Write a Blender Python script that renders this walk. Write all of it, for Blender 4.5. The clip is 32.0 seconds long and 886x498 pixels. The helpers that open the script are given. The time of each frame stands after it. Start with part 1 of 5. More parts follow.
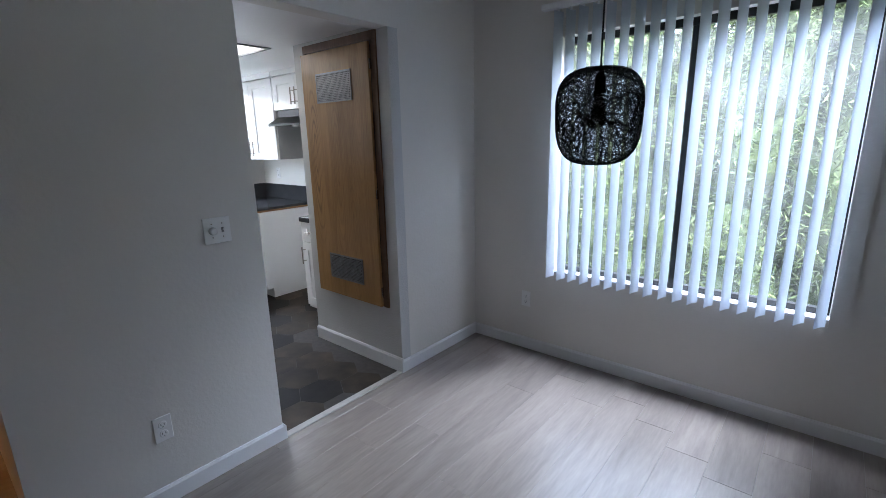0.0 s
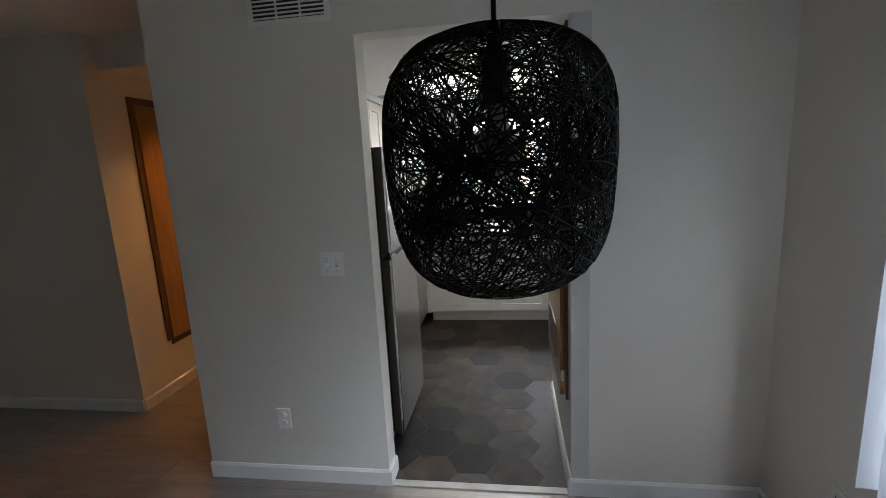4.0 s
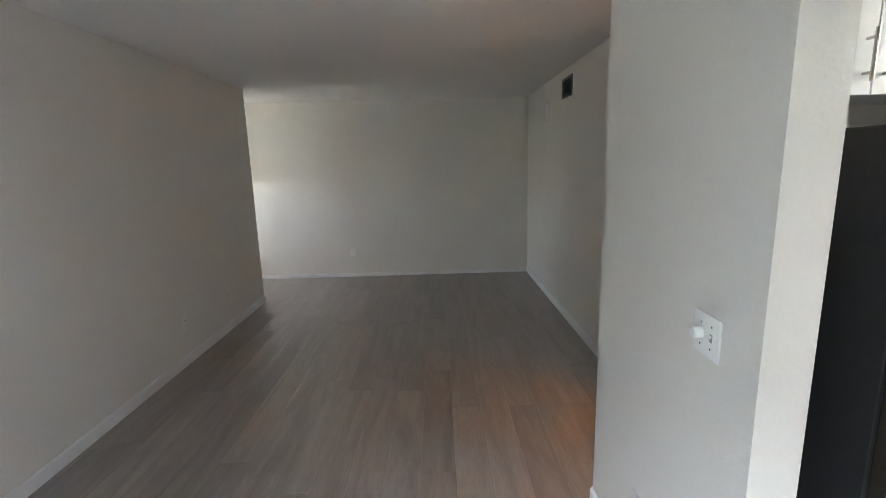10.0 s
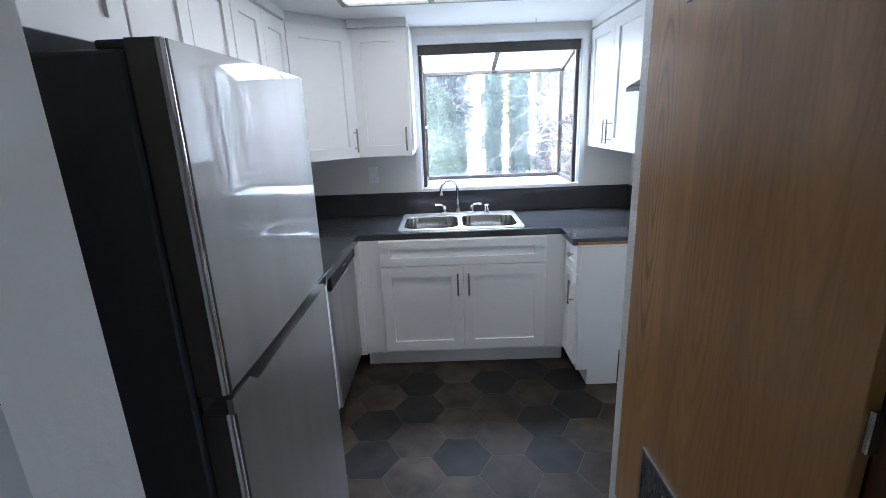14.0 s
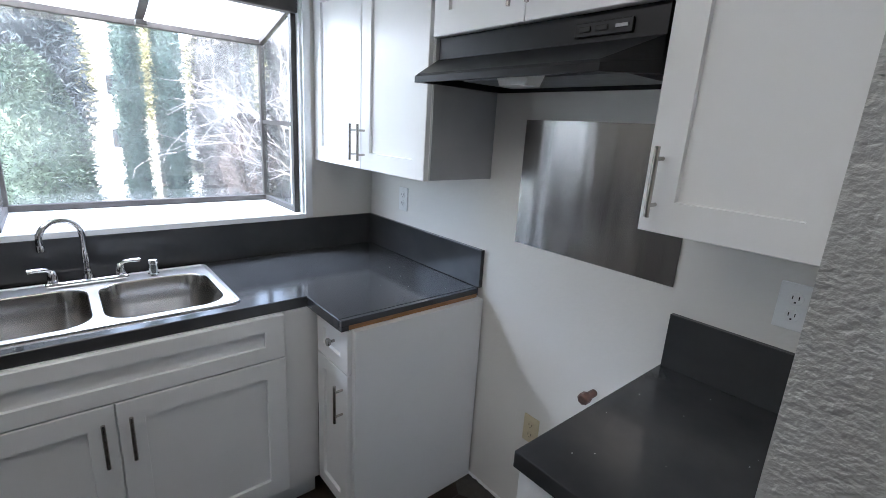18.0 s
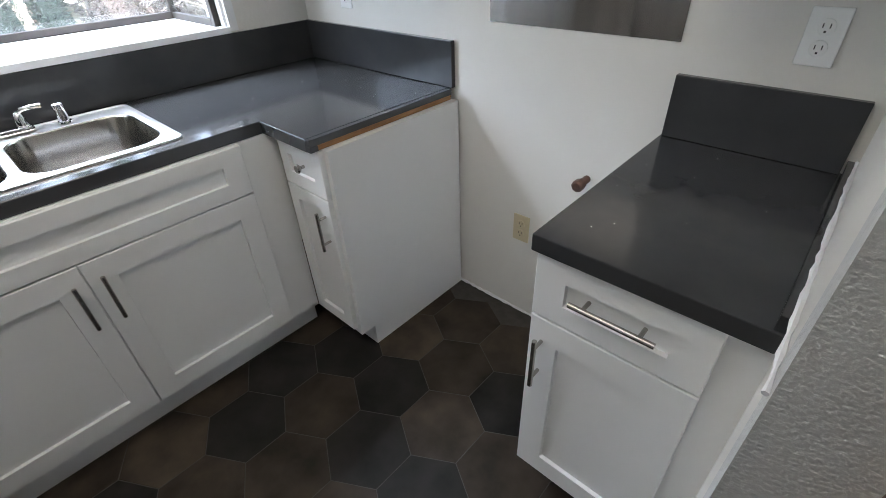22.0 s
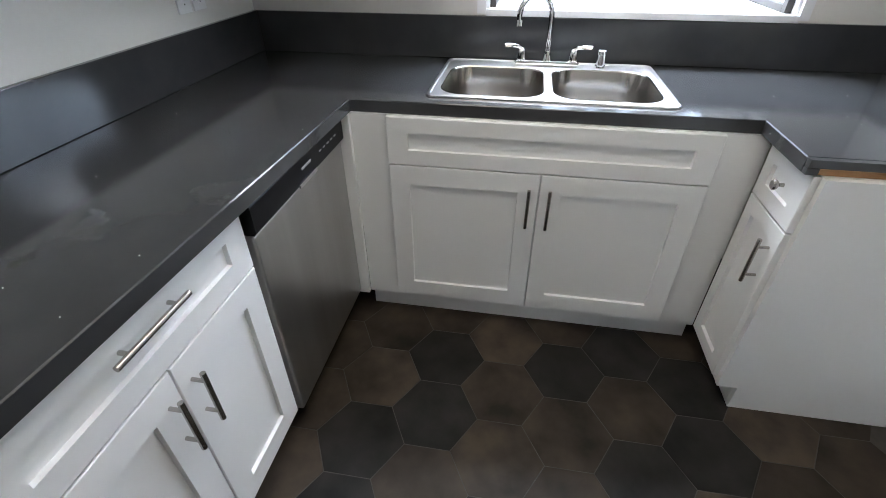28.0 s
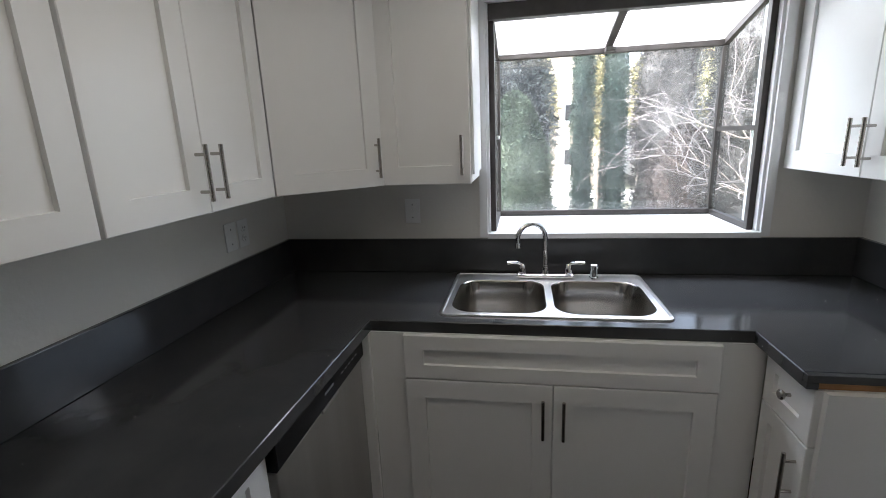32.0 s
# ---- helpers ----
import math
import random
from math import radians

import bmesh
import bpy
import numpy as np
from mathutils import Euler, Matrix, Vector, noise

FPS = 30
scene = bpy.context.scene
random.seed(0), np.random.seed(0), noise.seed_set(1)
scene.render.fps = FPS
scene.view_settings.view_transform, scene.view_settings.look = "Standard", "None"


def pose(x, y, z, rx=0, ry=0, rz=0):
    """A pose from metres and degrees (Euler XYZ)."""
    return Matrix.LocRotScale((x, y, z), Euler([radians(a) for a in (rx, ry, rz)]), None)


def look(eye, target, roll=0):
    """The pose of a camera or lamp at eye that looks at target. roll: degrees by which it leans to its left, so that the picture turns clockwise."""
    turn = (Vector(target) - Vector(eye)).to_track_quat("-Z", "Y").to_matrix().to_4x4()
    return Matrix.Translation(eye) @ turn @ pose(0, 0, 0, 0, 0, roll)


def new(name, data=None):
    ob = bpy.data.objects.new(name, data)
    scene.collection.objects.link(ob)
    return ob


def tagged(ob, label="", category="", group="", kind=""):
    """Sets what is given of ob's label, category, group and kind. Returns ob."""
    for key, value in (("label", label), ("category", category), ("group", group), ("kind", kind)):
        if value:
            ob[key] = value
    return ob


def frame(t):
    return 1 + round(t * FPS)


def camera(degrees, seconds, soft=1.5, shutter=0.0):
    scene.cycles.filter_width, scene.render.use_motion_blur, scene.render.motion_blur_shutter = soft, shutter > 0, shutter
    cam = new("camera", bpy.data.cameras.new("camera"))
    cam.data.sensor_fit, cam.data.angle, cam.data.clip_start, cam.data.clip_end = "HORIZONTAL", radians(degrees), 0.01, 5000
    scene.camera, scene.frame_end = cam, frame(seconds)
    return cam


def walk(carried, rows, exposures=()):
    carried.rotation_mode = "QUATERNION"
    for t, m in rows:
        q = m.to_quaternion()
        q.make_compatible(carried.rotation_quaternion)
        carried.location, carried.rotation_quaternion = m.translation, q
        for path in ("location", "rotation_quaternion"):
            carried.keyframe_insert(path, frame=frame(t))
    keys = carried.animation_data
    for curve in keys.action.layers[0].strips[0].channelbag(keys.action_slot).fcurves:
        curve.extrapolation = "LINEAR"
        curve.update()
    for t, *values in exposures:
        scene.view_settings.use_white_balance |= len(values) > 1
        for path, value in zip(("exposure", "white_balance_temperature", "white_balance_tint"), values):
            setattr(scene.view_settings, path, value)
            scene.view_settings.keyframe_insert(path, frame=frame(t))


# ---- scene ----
cam = camera(88.3, 32.0, 0.85)
PATH = [
    (0, (-0.141, 0.212, 1.538), (-1.398, 1.695, 1.067), -1.3),
    (0.5, (-0.155, 0.476, 1.562), (-1.502, 1.889, 1.125), -1.4),
    (1, (-0.126, 0.735, 1.573), (-1.614, 1.997, 1.129), 0.7),
    (1.5, (-0.104, 0.937, 1.581), (-1.723, 2.021, 1.131), 0.4),
    (2, (-0.151, 1.117, 1.573), (-1.851, 2.088, 1.161), 0.2),
    (2.5, (-0.186, 1.279, 1.6), (-1.957, 2.135, 1.236), -1.5),
    (3, (-0.172, 1.508, 1.61), (-2.068, 2.021, 1.232), -0.7),
    (3.5, (-0.157, 1.725, 1.608), (-2.118, 1.848, 1.235), -1.8),
    (5.5, (-0.402, 2.285, 1.638), (-1.73, 0.828, 1.301), -2.5),
    (6, (-0.482, 2.296, 1.64), (-1.489, 0.591, 1.36), -0.9),
    (6.5, (-0.603, 2.287, 1.648), (-1.283, 0.43, 1.351), -2.4),
    (7, (-0.765, 2.354, 1.658), (-1.216, 0.432, 1.338), -1.4),
    (7.5, (-0.924, 2.375, 1.655), (-1.307, 0.439, 1.336), -1.5),
    (8, (-1.012, 2.31, 1.638), (-1.255, 0.352, 1.314), -1.5),
    (8.5, (-1.118, 2.25, 1.637), (-1.22, 0.282, 1.295), -1.6),
    (9, (-1.286, 2.239, 1.643), (-1.299, 0.271, 1.286), -1.3),
    (9.5, (-1.424, 2.235, 1.645), (-1.399, 0.269, 1.279), -1.4),
    (10, (-1.486, 2.214, 1.634), (-1.504, 0.25, 1.259), -1.6),
    (10.5, (-1.543, 2.118, 1.617), (-1.852, 0.182, 1.218), -1.7),
    (11, (-1.65, 1.95, 1.611), (-2.316, 0.118, 1.166), -2.2),
    (11.5, (-1.699, 1.848, 1.593), (-2.826, 0.264, 1.121), -1.6),
    (12, (-1.837, 1.787, 1.571), (-3.351, 0.583, 1.065), -1.3),
    (12.5, (-1.925, 1.728, 1.576), (-3.701, 0.974, 1.05), -1.3),
    (13, (-1.921, 1.678, 1.578), (-3.813, 1.337, 1.03), -1.6),
    (13.5, (-1.856, 1.663, 1.586), (-3.778, 1.538, 1.049), -2.2),
    (15.5, (-2.099, 1.639, 1.545), (-4.004, 1.791, 0.956), 0.0),
    (16, (-2.313, 1.669, 1.552), (-4.207, 1.937, 0.969), 1.2),
    (16.5, (-2.554, 1.673, 1.548), (-4.407, 2.18, 0.993), 1.2),
    (17, (-2.758, 1.679, 1.545), (-4.515, 2.419, 0.94), 1.5),
    (17.5, (-2.933, 1.711, 1.539), (-4.591, 2.665, 0.955), 2.5),
    (18, (-3.067, 1.7, 1.551), (-4.536, 2.958, 1.041), 3.4),
    (18.5, (-3.153, 1.691, 1.562), (-4.448, 3.147, 1.111), 3.1),
    (19, (-3.172, 1.694, 1.562), (-4.398, 3.202, 1.091), 1.8),
    (19.5, (-3.186, 1.693, 1.52), (-4.382, 3.133, 0.815), 0.4),
    (20, (-3.198, 1.7, 1.474), (-4.359, 3.031, 0.535), -0.6),
    (20.5, (-3.201, 1.699, 1.441), (-4.319, 2.958, 0.361), -1.2),
    (21, (-3.198, 1.699, 1.418), (-4.295, 2.89, 0.245), -2.1),
    (21.5, (-3.194, 1.703, 1.402), (-4.262, 2.857, 0.166), -2.4),
    (22, (-3.189, 1.703, 1.411), (-4.313, 2.885, 0.253), -2.5),
    (22.5, (-3.168, 1.707, 1.459), (-4.443, 2.929, 0.52), -2.2),
    (23, (-3.13, 1.724, 1.503), (-4.612, 2.859, 0.787), -1.5),
    (23.5, (-3.088, 1.74, 1.532), (-4.81, 2.564, 0.934), -1.2),
    (24, (-3.059, 1.754, 1.541), (-4.934, 2.179, 0.99), -1.4),
    (24.5, (-3.049, 1.745, 1.532), (-4.963, 1.976, 1.003), -1.5),
    (26.5, (-3.118, 1.653, 1.462), (-4.954, 1.487, 0.686), -0.3),
    (27, (-3.154, 1.668, 1.423), (-4.914, 1.45, 0.498), -0.2),
    (27.5, (-3.172, 1.663, 1.4), (-4.849, 1.41, 0.339), -0.2),
    (28, (-3.182, 1.657, 1.381), (-4.786, 1.382, 0.219), -0.2),
    (28.5, (-3.186, 1.654, 1.374), (-4.759, 1.358, 0.174), -0.3),
    (29, (-3.183, 1.653, 1.384), (-4.764, 1.355, 0.196), -0.3),
    (29.5, (-3.175, 1.65, 1.41), (-4.827, 1.421, 0.307), 0.2),
    (30, (-3.154, 1.651, 1.446), (-4.916, 1.553, 0.505), 0.4),
    (30.5, (-3.126, 1.622, 1.497), (-4.981, 1.683, 0.752), 0.7),
    (31, (-3.099, 1.606, 1.52), (-5.013, 1.707, 0.95), 0.2),
    (31.5, (-3.089, 1.608, 1.531), (-5.031, 1.588, 1.054), -0.4),
    (32, (-3.143, 1.645, 1.539), (-5.056, 1.3, 1.068), -2.4),
]
EXPOSURES = [(0, 3.95, 5680, 15), (1, 3.7, 5930, 15), (3, 3.54, 6280, 14), (5.5, 4.37, 6420, 13), (6, 4.42, 6420, 13), (7, 5.45, 6420, 12), (8, 5.62, 6520, 11), (10, 5.62, 6220, 11), (11, 5.12, 5570, 12), (13, 4.05, 5270, 14), (16, 3.77, 5470, 14), (18, 3.38, 5620, 14),
             (19, 2.85, 5820, 14), (20, 3.05, 5970, 13), (21, 3.5, 6020, 13), (22, 3.75, 5970, 13), (23, 3.53, 5970, 14), (25, 2.9, 6170, 14), (27, 3.32, 6170, 14), (28, 4.12, 5970, 13), (29, 4.32, 5920, 13), (30, 4.17, 5920, 13), (32, 2.65, 6170, 14)]
walk(cam, [(t, look(eye, target, roll)) for t, eye, target, roll in PATH], EXPOSURES)

# ---- world and daylight ----
world = bpy.data.worlds.new("world")
scene.world = world
world.use_nodes = True
wn = world.node_tree.nodes
sky = wn.new("ShaderNodeTexSky")
sky.sky_type, sky.sun_disc = "NISHITA", False
sky.sun_elevation, sky.sun_rotation = radians(48), radians(149)
sky.air_density, sky.dust_density, sky.ozone_density = 1.0, 2.0, 1.0
wn["Background"].inputs["Strength"].default_value = 0.15
# thin high cloud takes the deep blue out of the sky
veil = wn.new("ShaderNodeHueSaturation")
veil.inputs["Saturation"].default_value = 0.5
world.node_tree.links.new(sky.outputs[0], veil.inputs["Color"])
world.node_tree.links.new(veil.outputs[0], wn["Background"].inputs["Color"])
sun = new("sun", bpy.data.lights.new("sun", "SUN"))
sun.data.energy, sun.data.angle, sun.data.color = 3.4, radians(14), (1.0, 0.96, 0.9)
sun.matrix_world = look((0, 0, 30), (-12, 20, 4))

# sky light over the hedge, into the dining window
dl = new("dining_sky_light", bpy.data.lights.new("dining_sky_light", "AREA"))
dl.data.shape, dl.data.size, dl.data.size_y, dl.data.energy, dl.data.color = "RECTANGLE", 1.7, 1.0, 42.0, (0.86, 0.93, 1.0)
dl.matrix_world = look((-0.4, 3.65, 3.0), (-1.0, 2.7, 0.6))

# sky light from above, through the roof of the garden window
kl = new("garden_window_sky_light", bpy.data.lights.new("garden_window_sky_light", "AREA"))
kl.data.shape, kl.data.size, kl.data.size_y, kl.data.energy, kl.data.color = "RECTANGLE", 1.1, 0.6, 9.0, (0.88, 0.94, 1.0)
kl.matrix_world = look((-5.85, 2.06, 2.6), (-4.75, 2.0, 0.9))

# ---- materials ----
def material(name, color, rough=0.5, metal=0.0, color2=None, scale=6.0, detail=6.0, bump=0.0, bump_scale=60.0, stretch=(1, 1, 1),
             rough2=None, vary=0.0, coords="Object", spec=0.5, transmit=0.0, coat=0.0, relief=0.004):
    """A principled surface with noise in colour, roughness and relief, and a shift from object to object."""
    mat = bpy.data.materials.new(name)
    mat.use_nodes = True
    nt = mat.node_tree
    n, l = nt.nodes, nt.links
    b = n["Principled BSDF"]
    b.inputs["Roughness"].default_value, b.inputs["Metallic"].default_value = rough, metal
    b.inputs["Specular IOR Level"].default_value = spec
    b.inputs["Transmission Weight"].default_value = transmit
    b.inputs["Coat Weight"].default_value = coat
    b.inputs["Coat Roughness"].default_value = 0.025
    tc = n.new("ShaderNodeTexCoord")
    mp = n.new("ShaderNodeMapping")
    mp.inputs["Scale"].default_value = stretch
    l.new(tc.outputs[coords], mp.inputs["Vector"])
    noise_a = n.new("ShaderNodeTexNoise")
    noise_a.inputs["Scale"].default_value, noise_a.inputs["Detail"].default_value = scale, detail
    l.new(mp.outputs[0], noise_a.inputs["Vector"])
    ramp = n.new("ShaderNodeValToRGB")
    ramp.color_ramp.elements[0].position, ramp.color_ramp.elements[1].position = 0.3, 0.7
    ramp.color_ramp.elements[0].color = (*color, 1)
    ramp.color_ramp.elements[1].color = (*(color2 or color), 1)
    l.new(noise_a.outputs["Fac"], ramp.inputs["Fac"])
    out = ramp.outputs["Color"]
    if vary:
        info = n.new("ShaderNodeObjectInfo")
        hsv = n.new("ShaderNodeHueSaturation")
        mr = n.new("ShaderNodeMapRange")
        mr.inputs["To Min"].default_value, mr.inputs["To Max"].default_value = 1 - vary, 1 + vary
        l.new(info.outputs["Random"], mr.inputs["Value"])
        l.new(mr.outputs["Result"], hsv.inputs["Value"])
        l.new(out, hsv.inputs["Color"])
        out = hsv.outputs["Color"]
        off = n.new("ShaderNodeVectorMath")
        off.operation = "SCALE"
        comb = n.new("ShaderNodeCombineXYZ")
        for k in range(3):
            l.new(info.outputs["Random"], comb.inputs[k])
        l.new(comb.outputs[0], off.inputs[0])
        off.inputs["Scale"].default_value = 37.0
        l.new(off.outputs[0], mp.inputs["Location"])
    l.new(out, b.inputs["Base Color"])
    if rough2 is not None:
        rr = n.new("ShaderNodeMapRange")
        rr.inputs["To Min"].default_value, rr.inputs["To Max"].default_value = rough, rough2
        l.new(noise_a.outputs["Fac"], rr.inputs["Value"])
        l.new(rr.outputs["Result"], b.inputs["Roughness"])
    if bump:
        noise_b = n.new("ShaderNodeTexNoise")
        noise_b.inputs["Scale"].default_value, noise_b.inputs["Detail"].default_value = bump_scale, 3.0
        l.new(mp.outputs[0], noise_b.inputs["Vector"])
        bp = n.new("ShaderNodeBump")
        bp.inputs["Strength"].default_value, bp.inputs["Distance"].default_value = bump, relief
        l.new(noise_b.outputs["Fac"], bp.inputs["Height"])
        l.new(bp.outputs[0], b.inputs["Normal"])
    return mat


def glowing(name, color, strength):
    mat = bpy.data.materials.new(name)
    mat.use_nodes = True
    b = mat.node_tree.nodes["Principled BSDF"]
    b.inputs["Base Color"].default_value = (*color, 1)
    b.inputs["Emission Color"].default_value = (*color, 1)
    b.inputs["Emission Strength"].default_value = strength
    b.inputs["Roughness"].default_value = 0.4
    return mat


def pane_glass(name, tint=(0.97, 0.99, 0.98), gloss=0.06, haze=0.0):
    """Thin clear glass: mostly see-through with a faint mirror, and some patchy pale haze."""
    mat = bpy.data.materials.new(name)
    mat.use_nodes = True
    nt = mat.node_tree
    n, l = nt.nodes, nt.links
    n.remove(n["Principled BSDF"])
    tr, gl, mx = n.new("ShaderNodeBsdfTransparent"), n.new("ShaderNodeBsdfGlossy"), n.new("ShaderNodeMixShader")
    tr.inputs["Color"].default_value, gl.inputs["Roughness"].default_value = (*tint, 1), 0.02
    mx.inputs["Fac"].default_value = gloss
    l.new(tr.outputs[0], mx.inputs[1]), l.new(gl.outputs[0], mx.inputs[2])
    out = mx.outputs[0]
    if haze:
        df, ns, mr, m2, tcn = (n.new("ShaderNodeBsdfTranslucent"), n.new("ShaderNodeTexNoise"), n.new("ShaderNodeMapRange"), n.new("ShaderNodeMixShader"),
                               n.new("ShaderNodeTexCoord"))
        df.inputs["Color"].default_value = (0.9, 0.88, 0.84, 1)
        ns.inputs["Scale"].default_value, ns.inputs["Detail"].default_value = 5.0, 8.0
        l.new(tcn.outputs["Object"], ns.inputs["Vector"])
        mr.inputs["From Min"].default_value, mr.inputs["From Max"].default_value = 0.35, 0.75
        mr.inputs["To Min"].default_value, mr.inputs["To Max"].default_value = haze * 0.4, haze * 1.4
        l.new(ns.outputs["Fac"], mr.inputs["Value"])
        l.new(mr.outputs["Result"], m2.inputs["Fac"])
        l.new(out, m2.inputs[1]), l.new(df.outputs[0], m2.inputs[2])
        out = m2.outputs[0]
    l.new(out, n["Material Output"].inputs["Surface"])
    return mat


def wood(name, dark, light, axis="z", scale=1.0, rough=0.45, vary=0.0):
    """Long wavy grain along one axis, with fine pores."""
    mat = bpy.data.materials.new(name)
    mat.use_nodes = True
    nt = mat.node_tree
    n, l = nt.nodes, nt.links
    b = n["Principled BSDF"]
    b.inputs["Roughness"].default_value = rough
    tc, mp = n.new("ShaderNodeTexCoord"), n.new("ShaderNodeMapping")
    along = {"x": (0.12, 1, 1), "y": (1, 0.12, 1), "z": (1, 1, 0.1)}[axis]
    mp.inputs["Scale"].default_value = [scale * a for a in along]
    l.new(tc.outputs["Object"], mp.inputs["Vector"])
    info = n.new("ShaderNodeObjectInfo")
    comb, off = n.new("ShaderNodeCombineXYZ"), n.new("ShaderNodeVectorMath")
    off.operation, off.inputs["Scale"].default_value = "SCALE", 23.0
    for k in range(3):
        l.new(info.outputs["Random"], comb.inputs[k])
    l.new(comb.outputs[0], off.inputs[0])
    l.new(off.outputs[0], mp.inputs["Location"])
    big, fine = n.new("ShaderNodeTexNoise"), n.new("ShaderNodeTexNoise")
    big.inputs["Scale"].default_value, big.inputs["Detail"].default_value, big.inputs["Distortion"].default_value = 7.0, 4.0, 1.2
    fine.inputs["Scale"].default_value, fine.inputs["Detail"].default_value = 70.0, 5.0
    l.new(mp.outputs[0], big.inputs["Vector"]), l.new(mp.outputs[0], fine.inputs["Vector"])
    rings = n.new("ShaderNodeMath")
    rings.operation = "MULTIPLY_ADD"
    rings.inputs[1].default_value, rings.inputs[2].default_value = 0.38, 0.1
    l.new(fine.outputs["Fac"], rings.inputs[0])
    mix = n.new("ShaderNodeMath")
    mix.operation = "MULTIPLY_ADD"
    mix.inputs[1].default_value = 0.75
    l.new(big.outputs["Fac"], mix.inputs[0]), l.new(rings.outputs[0], mix.inputs[2])
    ramp = n.new("ShaderNodeValToRGB")
    ramp.color_ramp.elements[0].position, ramp.color_ramp.elements[1].position = 0.42, 0.85
    ramp.color_ramp.elements[0].color, ramp.color_ramp.elements[1].color = (*dark, 1), (*light, 1)
    l.new(mix.outputs[0], ramp.inputs["Fac"])
    out = ramp.outputs["Color"]
    if vary:
        hsv, mr = n.new("ShaderNodeHueSaturation"), n.new("ShaderNodeMapRange")
        mr.inputs["To Min"].default_value, mr.inputs["To Max"].default_value = 1 - vary, 1 + vary
        l.new(info.outputs["Random"], mr.inputs["Value"]), l.new(mr.outputs["Result"], hsv.inputs["Value"])
        l.new(out, hsv.inputs["Color"])
        out = hsv.outputs["Color"]
    l.new(out, b.inputs["Base Color"])
    bp = n.new("ShaderNodeBump")
    bp.inputs["Strength"].default_value, bp.inputs["Distance"].default_value = 0.15, 0.002
    l.new(fine.outputs["Fac"], bp.inputs["Height"]), l.new(bp.outputs[0], b.inputs["Normal"])
    return mat


def brushed(mat, amount=0.75):
    """Stretched highlights of metal brushed round the upright axis."""
    n, l = mat.node_tree.nodes, mat.node_tree.links
    tg = n.new("ShaderNodeTangent")
    tg.direction_type, tg.axis = "RADIAL", "Z"
    b = n["Principled BSDF"]
    b.inputs["Anisotropic"].default_value, b.inputs["Anisotropic Rotation"].default_value = amount, 0.25
    l.new(tg.outputs[0], b.inputs["Tangent"])
    return mat


M_WALL = material("wall_paint", (0.71, 0.685, 0.635), 0.55, color2=(0.745, 0.725, 0.68), scale=1.2, bump=0.26, bump_scale=60, relief=0.004)
# white paint toned down: the closet front's shade is in this colour
M_WALL_ROUGH_SHADED = material("textured_wall_paint_shaded", (0.53, 0.53, 0.515), 0.5, color2=(0.58, 0.58, 0.565), scale=1.5, bump=1.0, bump_scale=95, stretch=(1, 1, 1.25), relief=0.0042)
M_CEIL = material("ceiling_paint", (0.74, 0.735, 0.72), 0.7, color2=(0.78, 0.775, 0.76), scale=1.0, bump=0.55, bump_scale=75)
M_KCEIL = material("kitchen_ceiling_paint", (0.8, 0.8, 0.79), 0.35, color2=(0.83, 0.83, 0.82), scale=1.0, bump=0.3, bump_scale=40)
M_TRIM = material("white_trim_paint", (0.76, 0.765, 0.77), 0.35, color2=(0.8, 0.8, 0.8), scale=3, bump=0.05)
M_CAB = material("white_cabinet_lacquer", (0.8, 0.8, 0.785), 0.32, color2=(0.83, 0.83, 0.82), scale=2.0, bump=0.03, bump_scale=30)
M_CAB_SHADE = material("cabinet_side_shade", (0.42, 0.43, 0.44), 0.5, color2=(0.5, 0.5, 0.5), scale=4)
M_COUNTER = material("charcoal_quartz", (0.038, 0.039, 0.041), 0.06, color2=(0.049, 0.05, 0.052), scale=9, detail=3, rough2=0.16, spec=0.5, bump=0.04, bump_scale=220, relief=0.0015)
M_STEEL = brushed(material("brushed_steel", (0.29, 0.281, 0.268), 0.44, 1.0, color2=(0.33, 0.321, 0.307), scale=14, stretch=(1, 1, 0.03), rough2=0.48, coat=1.0), 0.6)
M_STEEL.node_tree.nodes["Principled BSDF"].inputs["Coat IOR"].default_value = 1.68
M_STEELX = material("brushed_steel_sheet", (0.34, 0.325, 0.305), 0.16, 1.0, color2=(0.42, 0.4, 0.375), scale=30, stretch=(1, 1, 0.04), rough2=0.24, bump=0.5, bump_scale=3.0, relief=0.03)
up = M_STEELX.node_tree.nodes.new("ShaderNodeCombineXYZ")
up.inputs["Z"].default_value = 1.0
M_STEELX.node_tree.nodes["Principled BSDF"].inputs["Anisotropic"].default_value = 0.93
M_STEELX.node_tree.links.new(up.outputs[0], M_STEELX.node_tree.nodes["Principled BSDF"].inputs["Tangent"])
M_DWSTEEL = material("dull_steel", (0.48, 0.475, 0.46), 0.25, 1.0, color2=(0.6, 0.595, 0.58), scale=10, stretch=(1, 1, 0.05), rough2=0.38)
M_STRIP = material("matt_black_strip", (0.005, 0.005, 0.006), 0.4, color2=(0.008, 0.008, 0.009), scale=30, spec=0.16)
# one stainless steel: bowl colour carries its shade, rim colour the window's glare
M_SINK_SHADED = brushed(material("sink_steel_shaded", (0.37, 0.35, 0.325), 0.2, 1.0, color2=(0.4, 0.38, 0.355), scale=260), 0.6)
M_RIM_LIT = material("sink_steel_lit", (0.84, 0.83, 0.83), 0.27, 1.0, color2=(0.9, 0.89, 0.89), scale=20, stretch=(0.1, 1, 1), rough2=0.36)
M_CHROME = material("chrome", (0.82, 0.82, 0.83), 0.06, 1.0)
M_NICKEL = material("satin_nickel", (0.4, 0.38, 0.35), 0.27, 1.0, color2=(0.46, 0.44, 0.41), scale=60)
